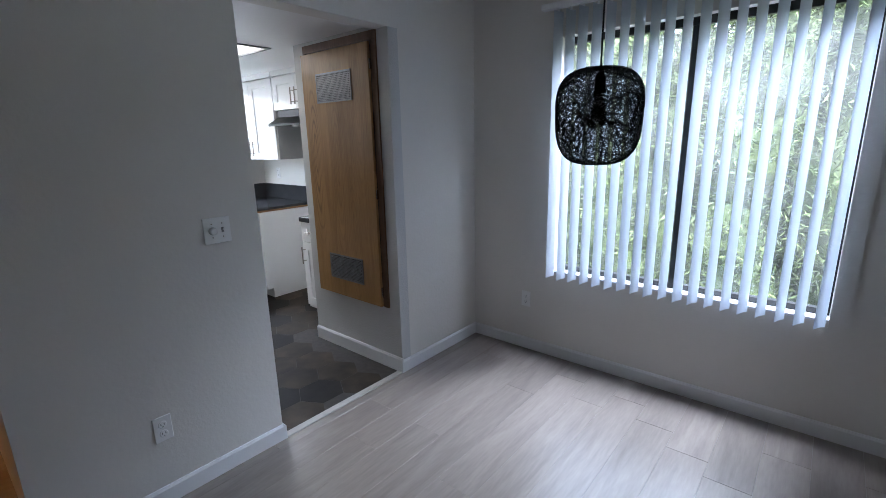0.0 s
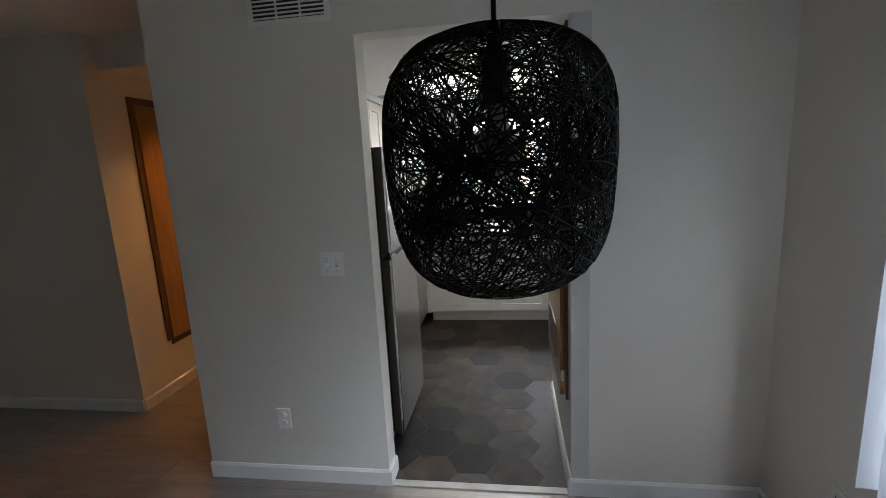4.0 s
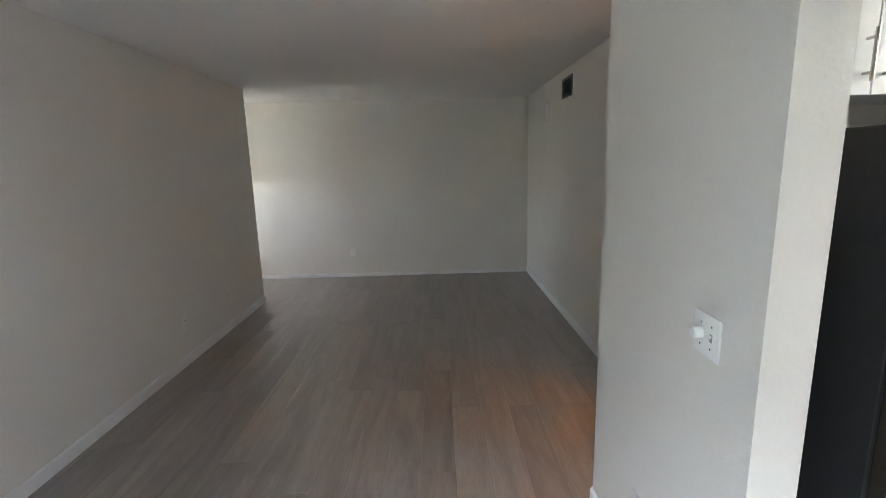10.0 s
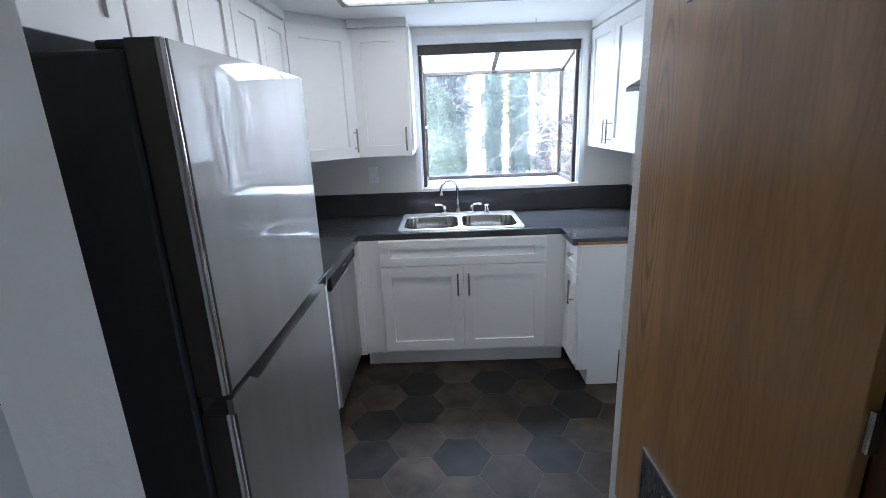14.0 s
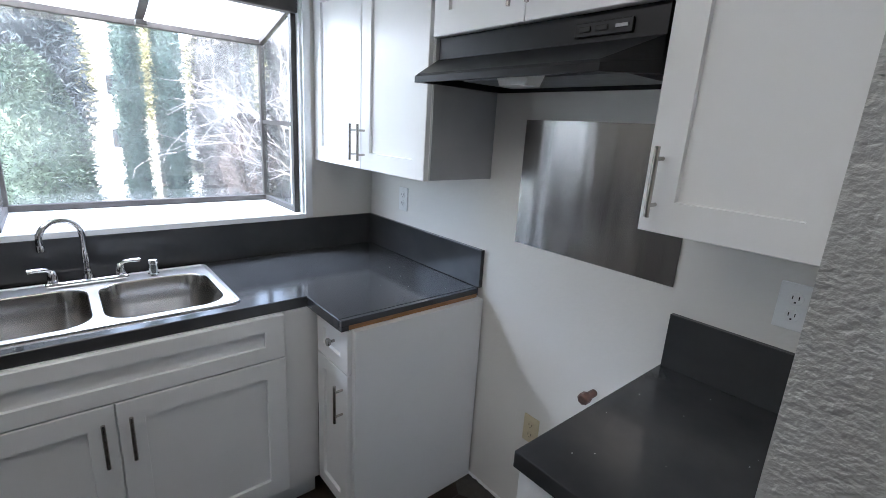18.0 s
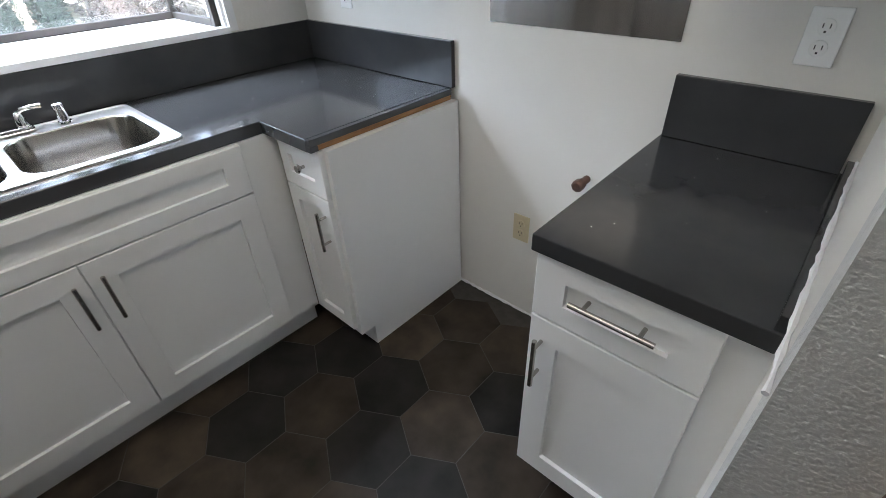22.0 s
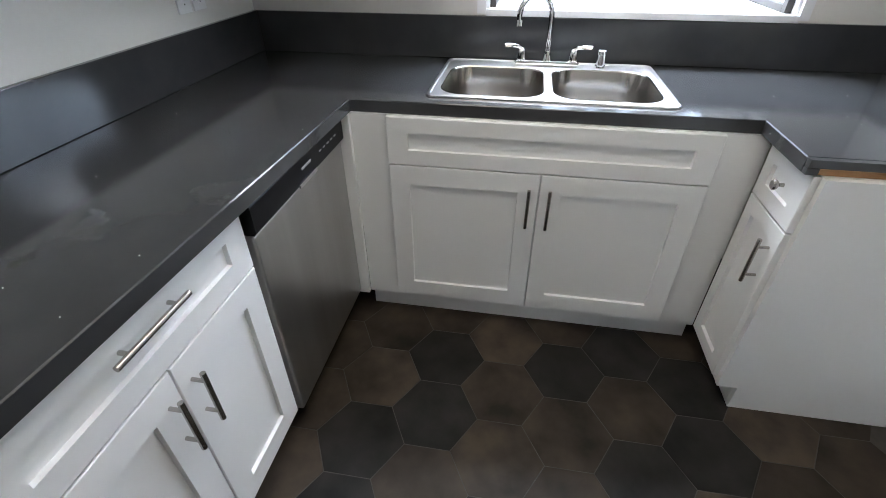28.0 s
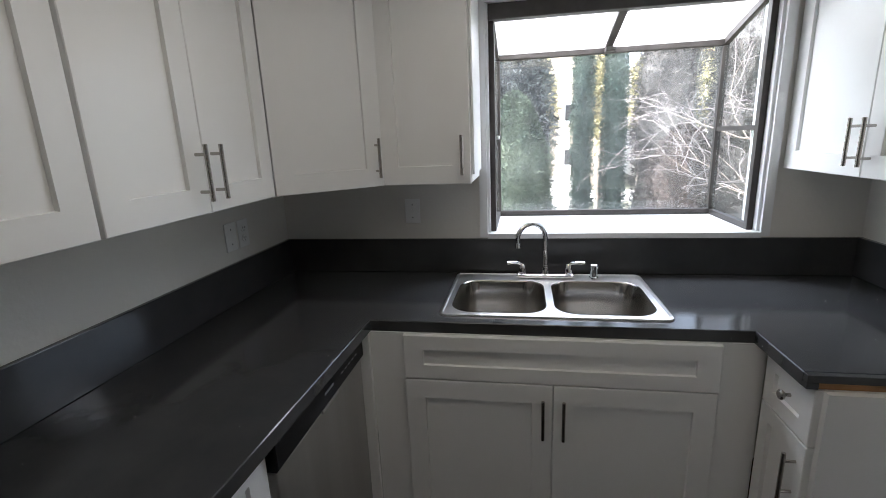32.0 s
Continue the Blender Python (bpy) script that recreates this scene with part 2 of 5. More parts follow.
M_FRIDGE = material("dark_grey_enamel", (0.026, 0.027, 0.028), 0.42, color2=(0.033, 0.034, 0.035), scale=40, bump=0.1, bump_scale=400, spec=0.3)
M_TAUPE = material("taupe_door_side", (0.055, 0.05, 0.041), 0.35, 0.5, color2=(0.072, 0.066, 0.056), scale=20)
M_BLACK = material("black_plastic", (0.006, 0.006, 0.007), 0.35, color2=(0.01, 0.01, 0.011), scale=30, spec=0.3)
M_HOOD = material("black_enamel", (0.008, 0.008, 0.009), 0.28, color2=(0.014, 0.014, 0.015), scale=12, rough2=0.42, spec=0.25)
M_BRONZE = material("dark_bronze_frame", (0.045, 0.039, 0.035), 0.5, 0.2, color2=(0.07, 0.061, 0.055), scale=18, rough2=0.6)
M_BLKFRAME = material("black_window_frame", (0.014, 0.014, 0.015), 0.45, color2=(0.02, 0.02, 0.02), scale=15)
M_PLASTIC = material("white_plastic", (0.86, 0.86, 0.84), 0.22, color2=(0.88, 0.88, 0.865), scale=10)
M_MARK = material("grey_print", (0.3, 0.3, 0.3), 0.5)
M_BEIGE = material("beige_plastic", (0.55, 0.47, 0.3), 0.35, color2=(0.6, 0.52, 0.34), scale=10)
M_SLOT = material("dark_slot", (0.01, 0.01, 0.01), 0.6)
M_COPPER = material("tarnished_pipe_cap", (0.1, 0.07, 0.06), 0.5, 0.6, color2=(0.2, 0.11, 0.08), scale=40)
def figured(mat, spots):
    """Cathedral figure: nested growth rings drawn out along the board round each spot (x, z, reach, strength)."""
    n, l = mat.node_tree.nodes, mat.node_tree.links
    b = n["Principled BSDF"]
    tc, ns = n.new("ShaderNodeTexCoord"), n.new("ShaderNodeTexNoise")
    ns.inputs["Scale"].default_value, ns.inputs["Detail"].default_value = 2.2, 5.0
    l.new(tc.outputs["Object"], ns.inputs["Vector"])

    def maths(kind, first, second=None, value=0.0):
        m = n.new("ShaderNodeMath")
        m.operation, m.inputs[1].default_value = kind, value
        l.new(first, m.inputs[0])
        if second is not None:
            l.new(second, m.inputs[1])
        return m.outputs[0]
    for cx, cz, reach, strength in spots:
        mp, ln = n.new("ShaderNodeMapping"), n.new("ShaderNodeVectorMath")
        mp.inputs["Scale"].default_value, mp.inputs["Location"].default_value = (1.0, 0.0, 0.13), (-cx, 0.0, -cz * 0.13)
        ln.operation = "LENGTH"
        l.new(tc.outputs["Object"], mp.inputs["Vector"]), l.new(mp.outputs[0], ln.inputs[0])
        far = maths("ADD", ln.outputs["Value"], maths("MULTIPLY", maths("SUBTRACT", ns.outputs["Fac"], value=0.5), value=0.045))
        wave = maths("ADD", maths("MULTIPLY", maths("SINE", maths("MULTIPLY", far, value=440.0)), value=0.5), value=0.5)
        line = maths("POWER", wave, value=3.5)
        fade, mr, hsv = n.new("ShaderNodeMapRange"), n.new("ShaderNodeMapRange"), n.new("ShaderNodeHueSaturation")
        fade.inputs["From Min"].default_value, fade.inputs["From Max"].default_value = reach * 0.45, reach
        fade.inputs["To Min"].default_value, fade.inputs["To Max"].default_value = 1.0, 0.0
        l.new(far, fade.inputs["Value"])
        mr.inputs["To Min"].default_value, mr.inputs["To Max"].default_value = 1.0, 1.0 - strength
        src = b.inputs["Base Color"].links[0].from_socket
        l.new(maths("MULTIPLY", line, fade.outputs["Result"]), mr.inputs["Value"]), l.new(mr.outputs["Result"], hsv.inputs["Value"])
        l.new(src, hsv.inputs["Color"]), l.new(hsv.outputs["Color"], b.inputs["Base Color"])
    return mat


M_OAK = figured(wood("varnished_oak", (0.23, 0.118, 0.036), (0.4, 0.225, 0.08), "z", 1.7, 0.3), [(-2.925, 1.42, 0.085, 0.5), (-2.69, 1.36, 0.12, 0.17), (-2.56, 0.9, 0.1, 0.14), (-2.45, 1.75, 0.11, 0.12)])
M_OAKTRIM = wood("dark_oak_trim", (0.075, 0.034, 0.014), (0.15, 0.072, 0.032), "z", 4.0, 0.4)
M_PLY = wood("raw_plywood", (0.24, 0.11, 0.04), (0.5, 0.27, 0.12), "y", 6.0, 0.7)
M_PLANK = wood("grey_oak_plank", (0.15, 0.124, 0.105), (0.295, 0.252, 0.22), "y", 1.3, 0.3, vary=0.11)
M_PLANK.node_tree.nodes["Principled BSDF"].inputs["Specular IOR Level"].default_value = 0.9
M_PLANK.node_tree.nodes["Principled BSDF"].inputs["Coat Weight"].default_value = 0.7
M_PLANK.node_tree.nodes["Principled BSDF"].inputs["Coat Roughness"].default_value = 0.3
M_GAP = material("floor_gap", (0.27, 0.24, 0.215), 0.7)
M_TILE = material("brown_slate_tile", (0.016, 0.0125, 0.0098), 0.46, color2=(0.07, 0.0535, 0.0385), scale=6, detail=9, spec=0.16, rough2=0.66, bump=0.16, bump_scale=18, vary=0.2)
M_TILE2 = material("dark_slate_tile", (0.007, 0.0065, 0.006), 0.46, color2=(0.026, 0.0235, 0.0215), scale=7, detail=9, spec=0.16, rough2=0.66, bump=0.16, bump_scale=18, vary=0.2)
M_GROUT = material("grout", (0.03, 0.026, 0.022), 0.6, color2=(0.055, 0.048, 0.041), scale=30)
def translucent(name, color, share):
    """A thin white sheet that lets light through."""
    mat = material(name, color, 0.45, color2=tuple(c * 1.03 for c in color), scale=20)
    n, l = mat.node_tree.nodes, mat.node_tree.links
    tl, mx = n.new("ShaderNodeBsdfTranslucent"), n.new("ShaderNodeMixShader")
    tl.inputs["Color"].default_value, mx.inputs["Fac"].default_value = (*color, 1), share
    l.new(n["Principled BSDF"].outputs[0], mx.inputs[1]), l.new(tl.outputs[0], mx.inputs[2])
    l.new(mx.outputs[0], n["Material Output"].inputs["Surface"])
    return mat


M_VANE = translucent("white_blind_vane", (0.6, 0.63, 0.67), 0.66)
M_STRING = material("black_paper_string", (0.002, 0.002, 0.0023), 0.42, color2=(0.0045, 0.0045, 0.005), scale=120, spec=0.07)
M_GRILLE = material("grille_metal", (0.2, 0.205, 0.21), 0.4, 0.8, color2=(0.28, 0.285, 0.29), scale=30)
M_GLASS = pane_glass("clear_glass", gloss=0.05, haze=0.03)
M_HAZY = pane_glass("hazy_glass", gloss=0.05, haze=0.05)
M_ROOFGLASS = pane_glass("weathered_roof_glass", (0.96, 0.94, 0.92), 0.05, haze=0.55)
M_PANEL = glowing("light_diffuser", (1.0, 0.92, 0.78), 0.27)
M_BULB = glowing("warm_lamp_glass", (1.0, 0.45, 0.13), 10.0)
M_STUCCO = material("stucco", (0.5, 0.42, 0.33), 0.9, color2=(0.56, 0.48, 0.385), scale=0.6, bump=0.2, bump_scale=20)
M_STUCCO2 = material("pale_stucco", (0.8, 0.78, 0.74), 0.9, color2=(0.85, 0.83, 0.8), scale=0.6, bump=0.2, bump_scale=20)
M_STRIPE = material("worn_floor_strip", (0.4, 0.385, 0.355), 0.4, color2=(0.52, 0.5, 0.465), scale=12)
M_ROOF = material("roof_shingle", (0.2, 0.13, 0.1), 0.9, color2=(0.28, 0.19, 0.15), scale=8)
M_CONC = material("concrete", (0.55, 0.54, 0.52), 0.85, color2=(0.65, 0.64, 0.61), scale=2, bump=0.2)
M_GRASS = material("ground_cover", (0.07, 0.075, 0.05), 0.95, color2=(0.14, 0.135, 0.09), scale=1.5, bump=0.5, bump_scale=6)
def foliage(name, dark, light, scale):
    """Leaves that differ one by one, in broad drifts of lighter and darker growth."""
    mat = material(name, dark, 0.6, color2=light, scale=scale, spec=0.15)
    n, l = mat.node_tree.nodes, mat.node_tree.links
    geo, hsv, mr = n.new("ShaderNodeNewGeometry"), n.new("ShaderNodeHueSaturation"), n.new("ShaderNodeMapRange")
    b = n["Principled BSDF"]
    src = b.inputs["Base Color"].links[0].from_socket
    mr.inputs["To Min"].default_value, mr.inputs["To Max"].default_value = 0.25, 2.1
    l.new(geo.outputs["Random Per Island"], mr.inputs["Value"])
    l.new(mr.outputs["Result"], hsv.inputs["Value"]), l.new(src, hsv.inputs["Color"])
    l.new(hsv.outputs["Color"], b.inputs["Base Color"])
    return mat


M_LEAF = foliage("cypress_leaf", (0.052, 0.084, 0.072), (0.12, 0.155, 0.13), 2.2)
M_LEAF2 = foliage("hedge_leaf", (0.038, 0.058, 0.044), (0.12, 0.145, 0.1), 2.6)
M_LEAF4 = foliage("dusky_leaf", (0.07, 0.085, 0.085), (0.15, 0.155, 0.155), 1.8)
M_LEAF5 = foliage("garden_hedge_leaf", (0.012, 0.021, 0.0085), (0.044, 0.058, 0.022), 1.6)
M_LEAF7 = foliage("brown_thicket_leaf", (0.068, 0.064, 0.061), (0.165, 0.153, 0.147), 2.0)
M_LEAF6 = foliage("reddish_shrub_leaf", (0.042, 0.037, 0.035), (0.095, 0.075, 0.07), 3)
M_LEAF3 = foliage("autumn_leaf", (0.24, 0.225, 0.12), (0.42, 0.38, 0.22), 3)
M_BARK = material("bark", (0.12, 0.1, 0.085), 0.9, color2=(0.25, 0.21, 0.18), scale=12, bump=0.4)
M_PALEBARK = material("pale_twig_bark", (0.18, 0.155, 0.155), 0.9, color2=(0.27, 0.24, 0.24), scale=12)


# ---- mesh helpers ----
def box(bm, x0, x1, y0, y1, z0, z1, bev=0.0):
    made = bmesh.ops.create_cube(bm, size=1.0, matrix=Matrix.LocRotScale(((x0 + x1) / 2, (y0 + y1) / 2, (z0 + z1) / 2), None, (abs(x1 - x0), abs(y1 - y0), abs(z1 - z0))))
    if bev:
        edges = {e for v in made["verts"] for e in v.link_edges}
        bmesh.ops.bevel(bm, geom=list(edges), offset=bev, segments=2, profile=0.5, affect="EDGES")
    return bm


def boxes(*rows, bev=0.0):
    bm = bmesh.new()
    for r in rows:
        box(bm, *r, bev=bev)
    return bm


def tube(bm, pts, r, n=8, caps=True):
    """A round tube along points; r may be one radius or one for each point."""
    pts = [Vector(p) for p in pts]
    rs = r if isinstance(r, (list, tuple)) else [r] * len(pts)
    side, rings = None, []
    for i, p in enumerate(pts):
        d = (pts[min(i + 1, len(pts) - 1)] - pts[max(i - 1, 0)]).normalized()
        if side is None:
            side = d.orthogonal().normalized()
        side = (side - d * side.dot(d)).normalized()
        up = d.cross(side)
        rings.append([bm.verts.new(p + rs[i] * (math.cos(a) * side + math.sin(a) * up)) for a in (2 * math.pi * k / n for k in range(n))])
    for a, b in zip(rings, rings[1:]):
        for k in range(n):
            f = bm.faces.new((a[k], a[(k + 1) % n], b[(k + 1) % n], b[k]))
            f.smooth = True
    if caps:
        bm.faces.new(rings[0][::-1]), bm.faces.new(rings[-1])
    return bm


def lathe(bm, profile, n=24, at=(0, 0, 0)):
    """Turns (radius, height) pairs round the z axis."""
    at = Vector(at)
    rings = [[bm.verts.new(at + Vector((r * math.cos(2 * math.pi * k / n), r * math.sin(2 * math.pi * k / n), z))) for k in range(n)] for r, z in profile]
    for a, b in zip(rings, rings[1:]):
        for k in range(n):
            bm.faces.new((a[k], a[(k + 1) % n], b[(k + 1) % n], b[k])).smooth = True
    bm.faces.new(rings[0][::-1]), bm.faces.new(rings[-1])
    return bm


def extrude_profile(bm, profile, axis_from, axis_to, put):
    """A closed profile of 2D points swept straight; put(u, v, s) gives the place."""
    a = [bm.verts.new(put(u, v, axis_from)) for u, v in profile]
    b = [bm.verts.new(put(u, v, axis_to)) for u, v in profile]
    k = len(profile)
    for i in range(k):
        bm.faces.new((a[i], a[(i + 1) % k], b[(i + 1) % k], b[i]))
    bm.faces.new(a[::-1]), bm.faces.new(b)
    bmesh.ops.recalc_face_normals(bm, faces=bm.faces)
    return bm


def mesh_of(name, bm, mat):
    me = bpy.data.meshes.new(name)
    bmesh.ops.recalc_face_normals(bm, faces=bm.faces)
    for e in bm.edges:
        if len(e.link_faces) == 2 and e.calc_face_angle(0.0) > 0.6:
            e.smooth = False
    bm.to_mesh(me)
    bm.free()
    for m in mat if isinstance(mat, (list, tuple)) else [mat]:
        me.materials.append(m)
    return me


def part(name, bm, mat, parent, label="", at=None):
    ob = new(name, mesh_of(name, bm, mat))
    ob.parent = parent
    if at is not None:
        ob.matrix_basis = at
    return tagged(ob, label) if label else ob


def solid(name, bm, mat, label, category, kind="", group=""):
    """A top-level thing of one mesh."""
    return tagged(new(name, mesh_of(name, bm, mat)), label, category, group, kind)


def empty(name, m, label, category, group="", kind=""):
    ob = new(name)
    ob.matrix_basis = m
    ob.empty_display_size = 0.1
    return tagged(ob, label, category, group, kind)


# ---- plan, in metres ----
KW, KE = -5.235, -3.143         # kitchen window wall, kitchen face of the closet
DW = -2.19                      # dining face of the wall with the kitchen opening
N = 3.015                       # outer wall with the dining window and the hood
KS = 0.475                      # kitchen wall behind dishwasher and fridge
HALL_N, HALL_S = 0.289, -0.65   # hall sides
LW, LS, LE = -2.79, -4.39, 0.677  # living room sides
LEND = -3.22                    # end of the long plain wall
ZC, ZK = 2.5, 2.19              # ceilings
OP0, OP1, OPZ = 1.28, 2.2, 2.167  # opening into the kitchen
T = 0.12

# ---- shell ----
floor = solid("floor", boxes((-6.4, 3.2, -4.6, 3.3, -0.3, -0.012)), M_GAP, "dark subfloor under the planks and tiles", "floor", "structure")
solid("wall_west", boxes((KW - 0.15, KW, KS - 0.2, N, 0, 1.09), (KW - 0.15, KW, KS - 0.2, N, 2.08, 2.7), (KW - 0.15, KW, KS - 0.2, 1.485, 1.09, 2.08), (KW - 0.15, KW, 2.63, N, 1.09, 2.08)),
      M_WALL, "white painted kitchen wall round the garden window", "wall", "structure")
solid("wall_north", boxes((KW - 0.15, LE + T, N, N + 0.15, 0, 0.62), (KW - 0.15, LE + T, N, N + 0.15, 2.13, 2.7),
                          (KW - 0.15, -1.52, N, N + 0.15, 0.62, 2.13), (-0.05, LE + T, N, N + 0.15, 0.62, 2.13)), M_WALL, "off-white outer wall with wide window", "wall", "structure")
solid("wall_kitchen_opening", boxes((DW - T, DW, KS, OP0, 0, OPZ), (DW - T, DW, KS, N, OPZ, ZC + 0.1), (DW - T, DW, HALL_N, KS, 0, ZC + 0.1), (DW - T, DW, OP1 + 0.0605, N, 0, OPZ)), M_WALL,
      "off-white wall with a wide opening into the kitchen", "wall", "structure")
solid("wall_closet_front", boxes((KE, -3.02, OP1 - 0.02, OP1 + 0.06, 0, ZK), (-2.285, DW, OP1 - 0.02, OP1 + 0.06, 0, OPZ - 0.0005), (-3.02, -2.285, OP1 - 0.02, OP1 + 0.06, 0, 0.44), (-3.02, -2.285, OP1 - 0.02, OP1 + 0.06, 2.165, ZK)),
      M_WALL_ROUGH_SHADED, "white painted closet front wall beside the opening, shade in its colour", "wall", "structure")
solid("wall_closet_side", boxes((KE, KE + 0.1, OP1 + 0.06, N, 0, ZK)), M_WALL, "heavily textured white closet side wall", "wall", "structure")
solid("wall_kitchen_south", boxes((KW, DW - T, HALL_N, KS, 0, 2.7)), M_WALL, "white wall between kitchen and hall", "wall", "structure")
solid("wall_hall_south", boxes((-5.4, LW - T, HALL_S - T, HALL_S, 0, 2.7)), M_WALL, "off-white hall wall", "wall", "structure")
solid("wall_hall_end", boxes((-5.5, -5.385, HALL_S - T, HALL_N, 0, 2.7)), M_WALL, "off-white wall closing the hall", "wall", "structure")
solid("wall_living_west", boxes((LW - T, LW, LS, HALL_S, 0, 2.7)), M_WALL, "off-white living room wall", "wall", "structure")
solid("wall_south", boxes((LW - T, 2.6, LS - 0.15, LS, 0, 2.7)), M_WALL, "off-white far living room wall", "wall", "structure")
solid("wall_east", boxes((LE, LE + T, LEND, N, 0, 2.7)), M_WALL, "long plain off-white wall", "wall", "structure")
solid("wall_entry_north", boxes((LE + T, 2.6, LEND + 0.3, LEND + 0.42, 0, 2.7)), M_WALL, "plain wall closing the entry corner", "wall", "structure")
solid("wall_entry_east", boxes((2.48, 2.6, LS, LEND + 0.3, 0, 1.3), (2.48, 2.6, LS, LEND + 0.3, 1.62, 2.7), (2.48, 2.6, LS, LS + 0.3, 1.3, 1.62), (2.48, 2.6, LEND + 0.1, LEND + 0.3, 1.3, 1.62)),
      M_WALL, "plain wall with window opening closing the entry corner", "wall", "structure")
solid("ceiling", boxes((LW - T, 2.6, LS - 0.15, N, ZC, ZC + 0.2), (-5.5, LW - T, HALL_S - T, HALL_N, 2.3, 2.5)), M_CEIL, "off-white textured ceiling", "ceiling", "structure")
PX0, PX1, PY0, PY1, PYM = -4.55, -3.33, 1.16, 2.09, 1.615
solid("ceiling_kitchen", boxes((KW, DW - T, KS, PY0, ZK, ZK + 0.25), (KW, DW - T, PY1, N, ZK, ZK + 0.25), (KW, PX0, PY0, PY1, ZK, ZK + 0.25), (PX1, DW - T, PY0, PY1, ZK, ZK + 0.25), (PX0, PX1, PY0, PY1, ZK + 0.18, ZK + 0.25)),
      M_KCEIL, "white semi-gloss kitchen ceiling with light recess", "ceiling", "structure")


def baseboard(name, x0, y0, x1, y1, inx, iny, h=0.085, t=0.014):
    """A skirting board along a wall line; (inx, iny) points into the room."""
    prof = [(0, 0), (t, 0), (t, h - 0.012), (t * 0.45, h), (0, h)]
    bm = bmesh.new()
    d = Vector((x1 - x0, y1 - y0, 0))
    ln = d.length
    d.normalize()
    extrude_profile(bm, prof, 0, ln, lambda u, v, s: Vector((x0 + inx * u, y0 + iny * u, v)) + d * s)
    return solid(name, bm, M_TRIM, "white painted baseboard along the wall", "baseboard", "structure")


baseboard("baseboard_1", DW, HALL_N, DW, OP0, 1, 0)
baseboard("baseboard_2", DW, OP1 - 0.02, DW, N, 1, 0)
baseboard("baseboard_3", DW + 0.014, N, LE, N, 0, -1)
baseboard("baseboard_4", LE, LEND, LE, N - 0.014, -1, 0)
baseboard("baseboard_5", LW, LS, 2.48, LS, 0, 1, 0.05)
baseboard("baseboard_6", LW, LS + 0.014, LW, HALL_S, 1, 0)
baseboard("baseboard_7", KE, OP1 - 0.02, DW + 0.014, OP1 - 0.02, 0, -1, 0.1)
baseboard("baseboard_8", -5.38, HALL_S, LW, HALL_S, 0, 1)
baseboard("baseboard_9", DW - T, HALL_N, DW, HALL_N, 0, -1)
baseboard("baseboard_10", DW - T, OP0, DW + 0.014, OP0, 0, 1)
solid("trim_threshold", boxes((DW - 0.03, DW + 0.015, OP0 + 0.014, OP1 - 0.034, -0.002, 0.008), bev=0.003), M_STRIPE, "pale metal floor strip between planks and tiles", "trim", "structure")


# ---- kitchen cabinets ----
def shaker(w, h, t=0.019, stile=0.07, rail=None, rec=0.011):
    """A shaker front, 0..w by 0..h, its face towards -y, with a recessed panel."""
    rail = rail or stile
    bm = bmesh.new()

    def loop(ix, iz, y):
        return [bm.verts.new(p) for p in ((ix, y, iz), (w - ix, y, iz), (w - ix, y, h - iz), (ix, y, h - iz))]
    rings = [loop(0, 0, 0), loop(0, 0, -t + 0.002), loop(0.002, 0.002, -t), loop(stile, rail, -t), loop(stile + 0.0015, rail + 0.0015, -t + rec)]
    for a, b in zip(rings, rings[1:]):
        for k in range(4):
            bm.faces.new((a[k], a[(k + 1) % 4], b[(k + 1) % 4], b[k]))
    bm.faces.new(rings[0][::-1]), bm.faces.new(rings[-1])
    return bm


def bar_handle(length=0.135, upright=True):
    """A satin bar on two posts, centred, standing off towards -y."""
    bm = bmesh.new()
    a = length / 2
    ends = [(0, -0.032, -a), (0, -0.032, a)] if upright else [(-a, -0.032, 0), (a, -0.032, 0)]
    tube(bm, ends, 0.006, 12)
    for s in (-0.66, 0.66):
        p = (0, 0, a * s) if upright else (a * s, 0, 0)
        tube(bm, [(p[0], 0.0, p[2]), (p[0], -0.03, p[2])], 0.0045, 10)
    return bm


def knob():
    bm = bmesh.new()
    lathe(bm, [(0.006, 0), (0.005, 0.012), (0.014, 0.02), (0.016, 0.026), (0.012, 0.03)], 16)
    bmesh.ops.rotate(bm, verts=bm.verts, matrix=Matrix.Rotation(radians(90), 3, "X"))
    return bm


def front(parent, name, x, z, w, h, handle="", y=0.0, stile=0.07, rail=None, hl=0.148, lift=0.005):
    """A door or drawer front at (x, y, z) of the cabinet; handle: where its bar or knob sits."""
    d = part(name, shaker(w, h, stile=stile, rail=rail), M_CAB, parent, at=pose(x, y, z))
    spots = {"tr": (w - 0.033, h - 0.042 - hl / 2, True), "tl": (0.033, h - 0.042 - hl / 2, True), "br": (w - 0.03, 0.035 + hl / 2, True), "bl": (0.03, 0.035 + hl / 2, True),
             "mid": (w / 2, h / 2 + lift, False)}
    if handle in spots:
        hx, hz, up = spots[handle]
        part("handle", bar_handle(hl, up), M_NICKEL, d, "satin nickel bar handle", at=pose(hx, -0.019 if handle != "mid" else -0.0085, hz))
    if handle == "knob":
        part("knob", knob(), M_NICKEL, d, "round satin nickel knob", at=pose(w / 2, -0.0085, h / 2))
    return d


# Each unit stands with its face towards its own -y, 0..width along its own x.
def base_unit(m, width, depth, label, top=0.872, toe=0.1, toe_in=0.075):
    u = empty("base_cabinet", m, label, "cabinet", "white base cabinets")
    part("body", boxes((0, width, 0.0, depth, toe, top)), M_CAB, u)
    part("toe_kick", boxes((0.001, width - 0.001, toe_in, toe_in + 0.02, 0.0, toe - 0.001)), M_CAB, u)
    return u


WEST = lambda y: pose(-4.605, y, 0, 0, 0, 90)      # face towards +x
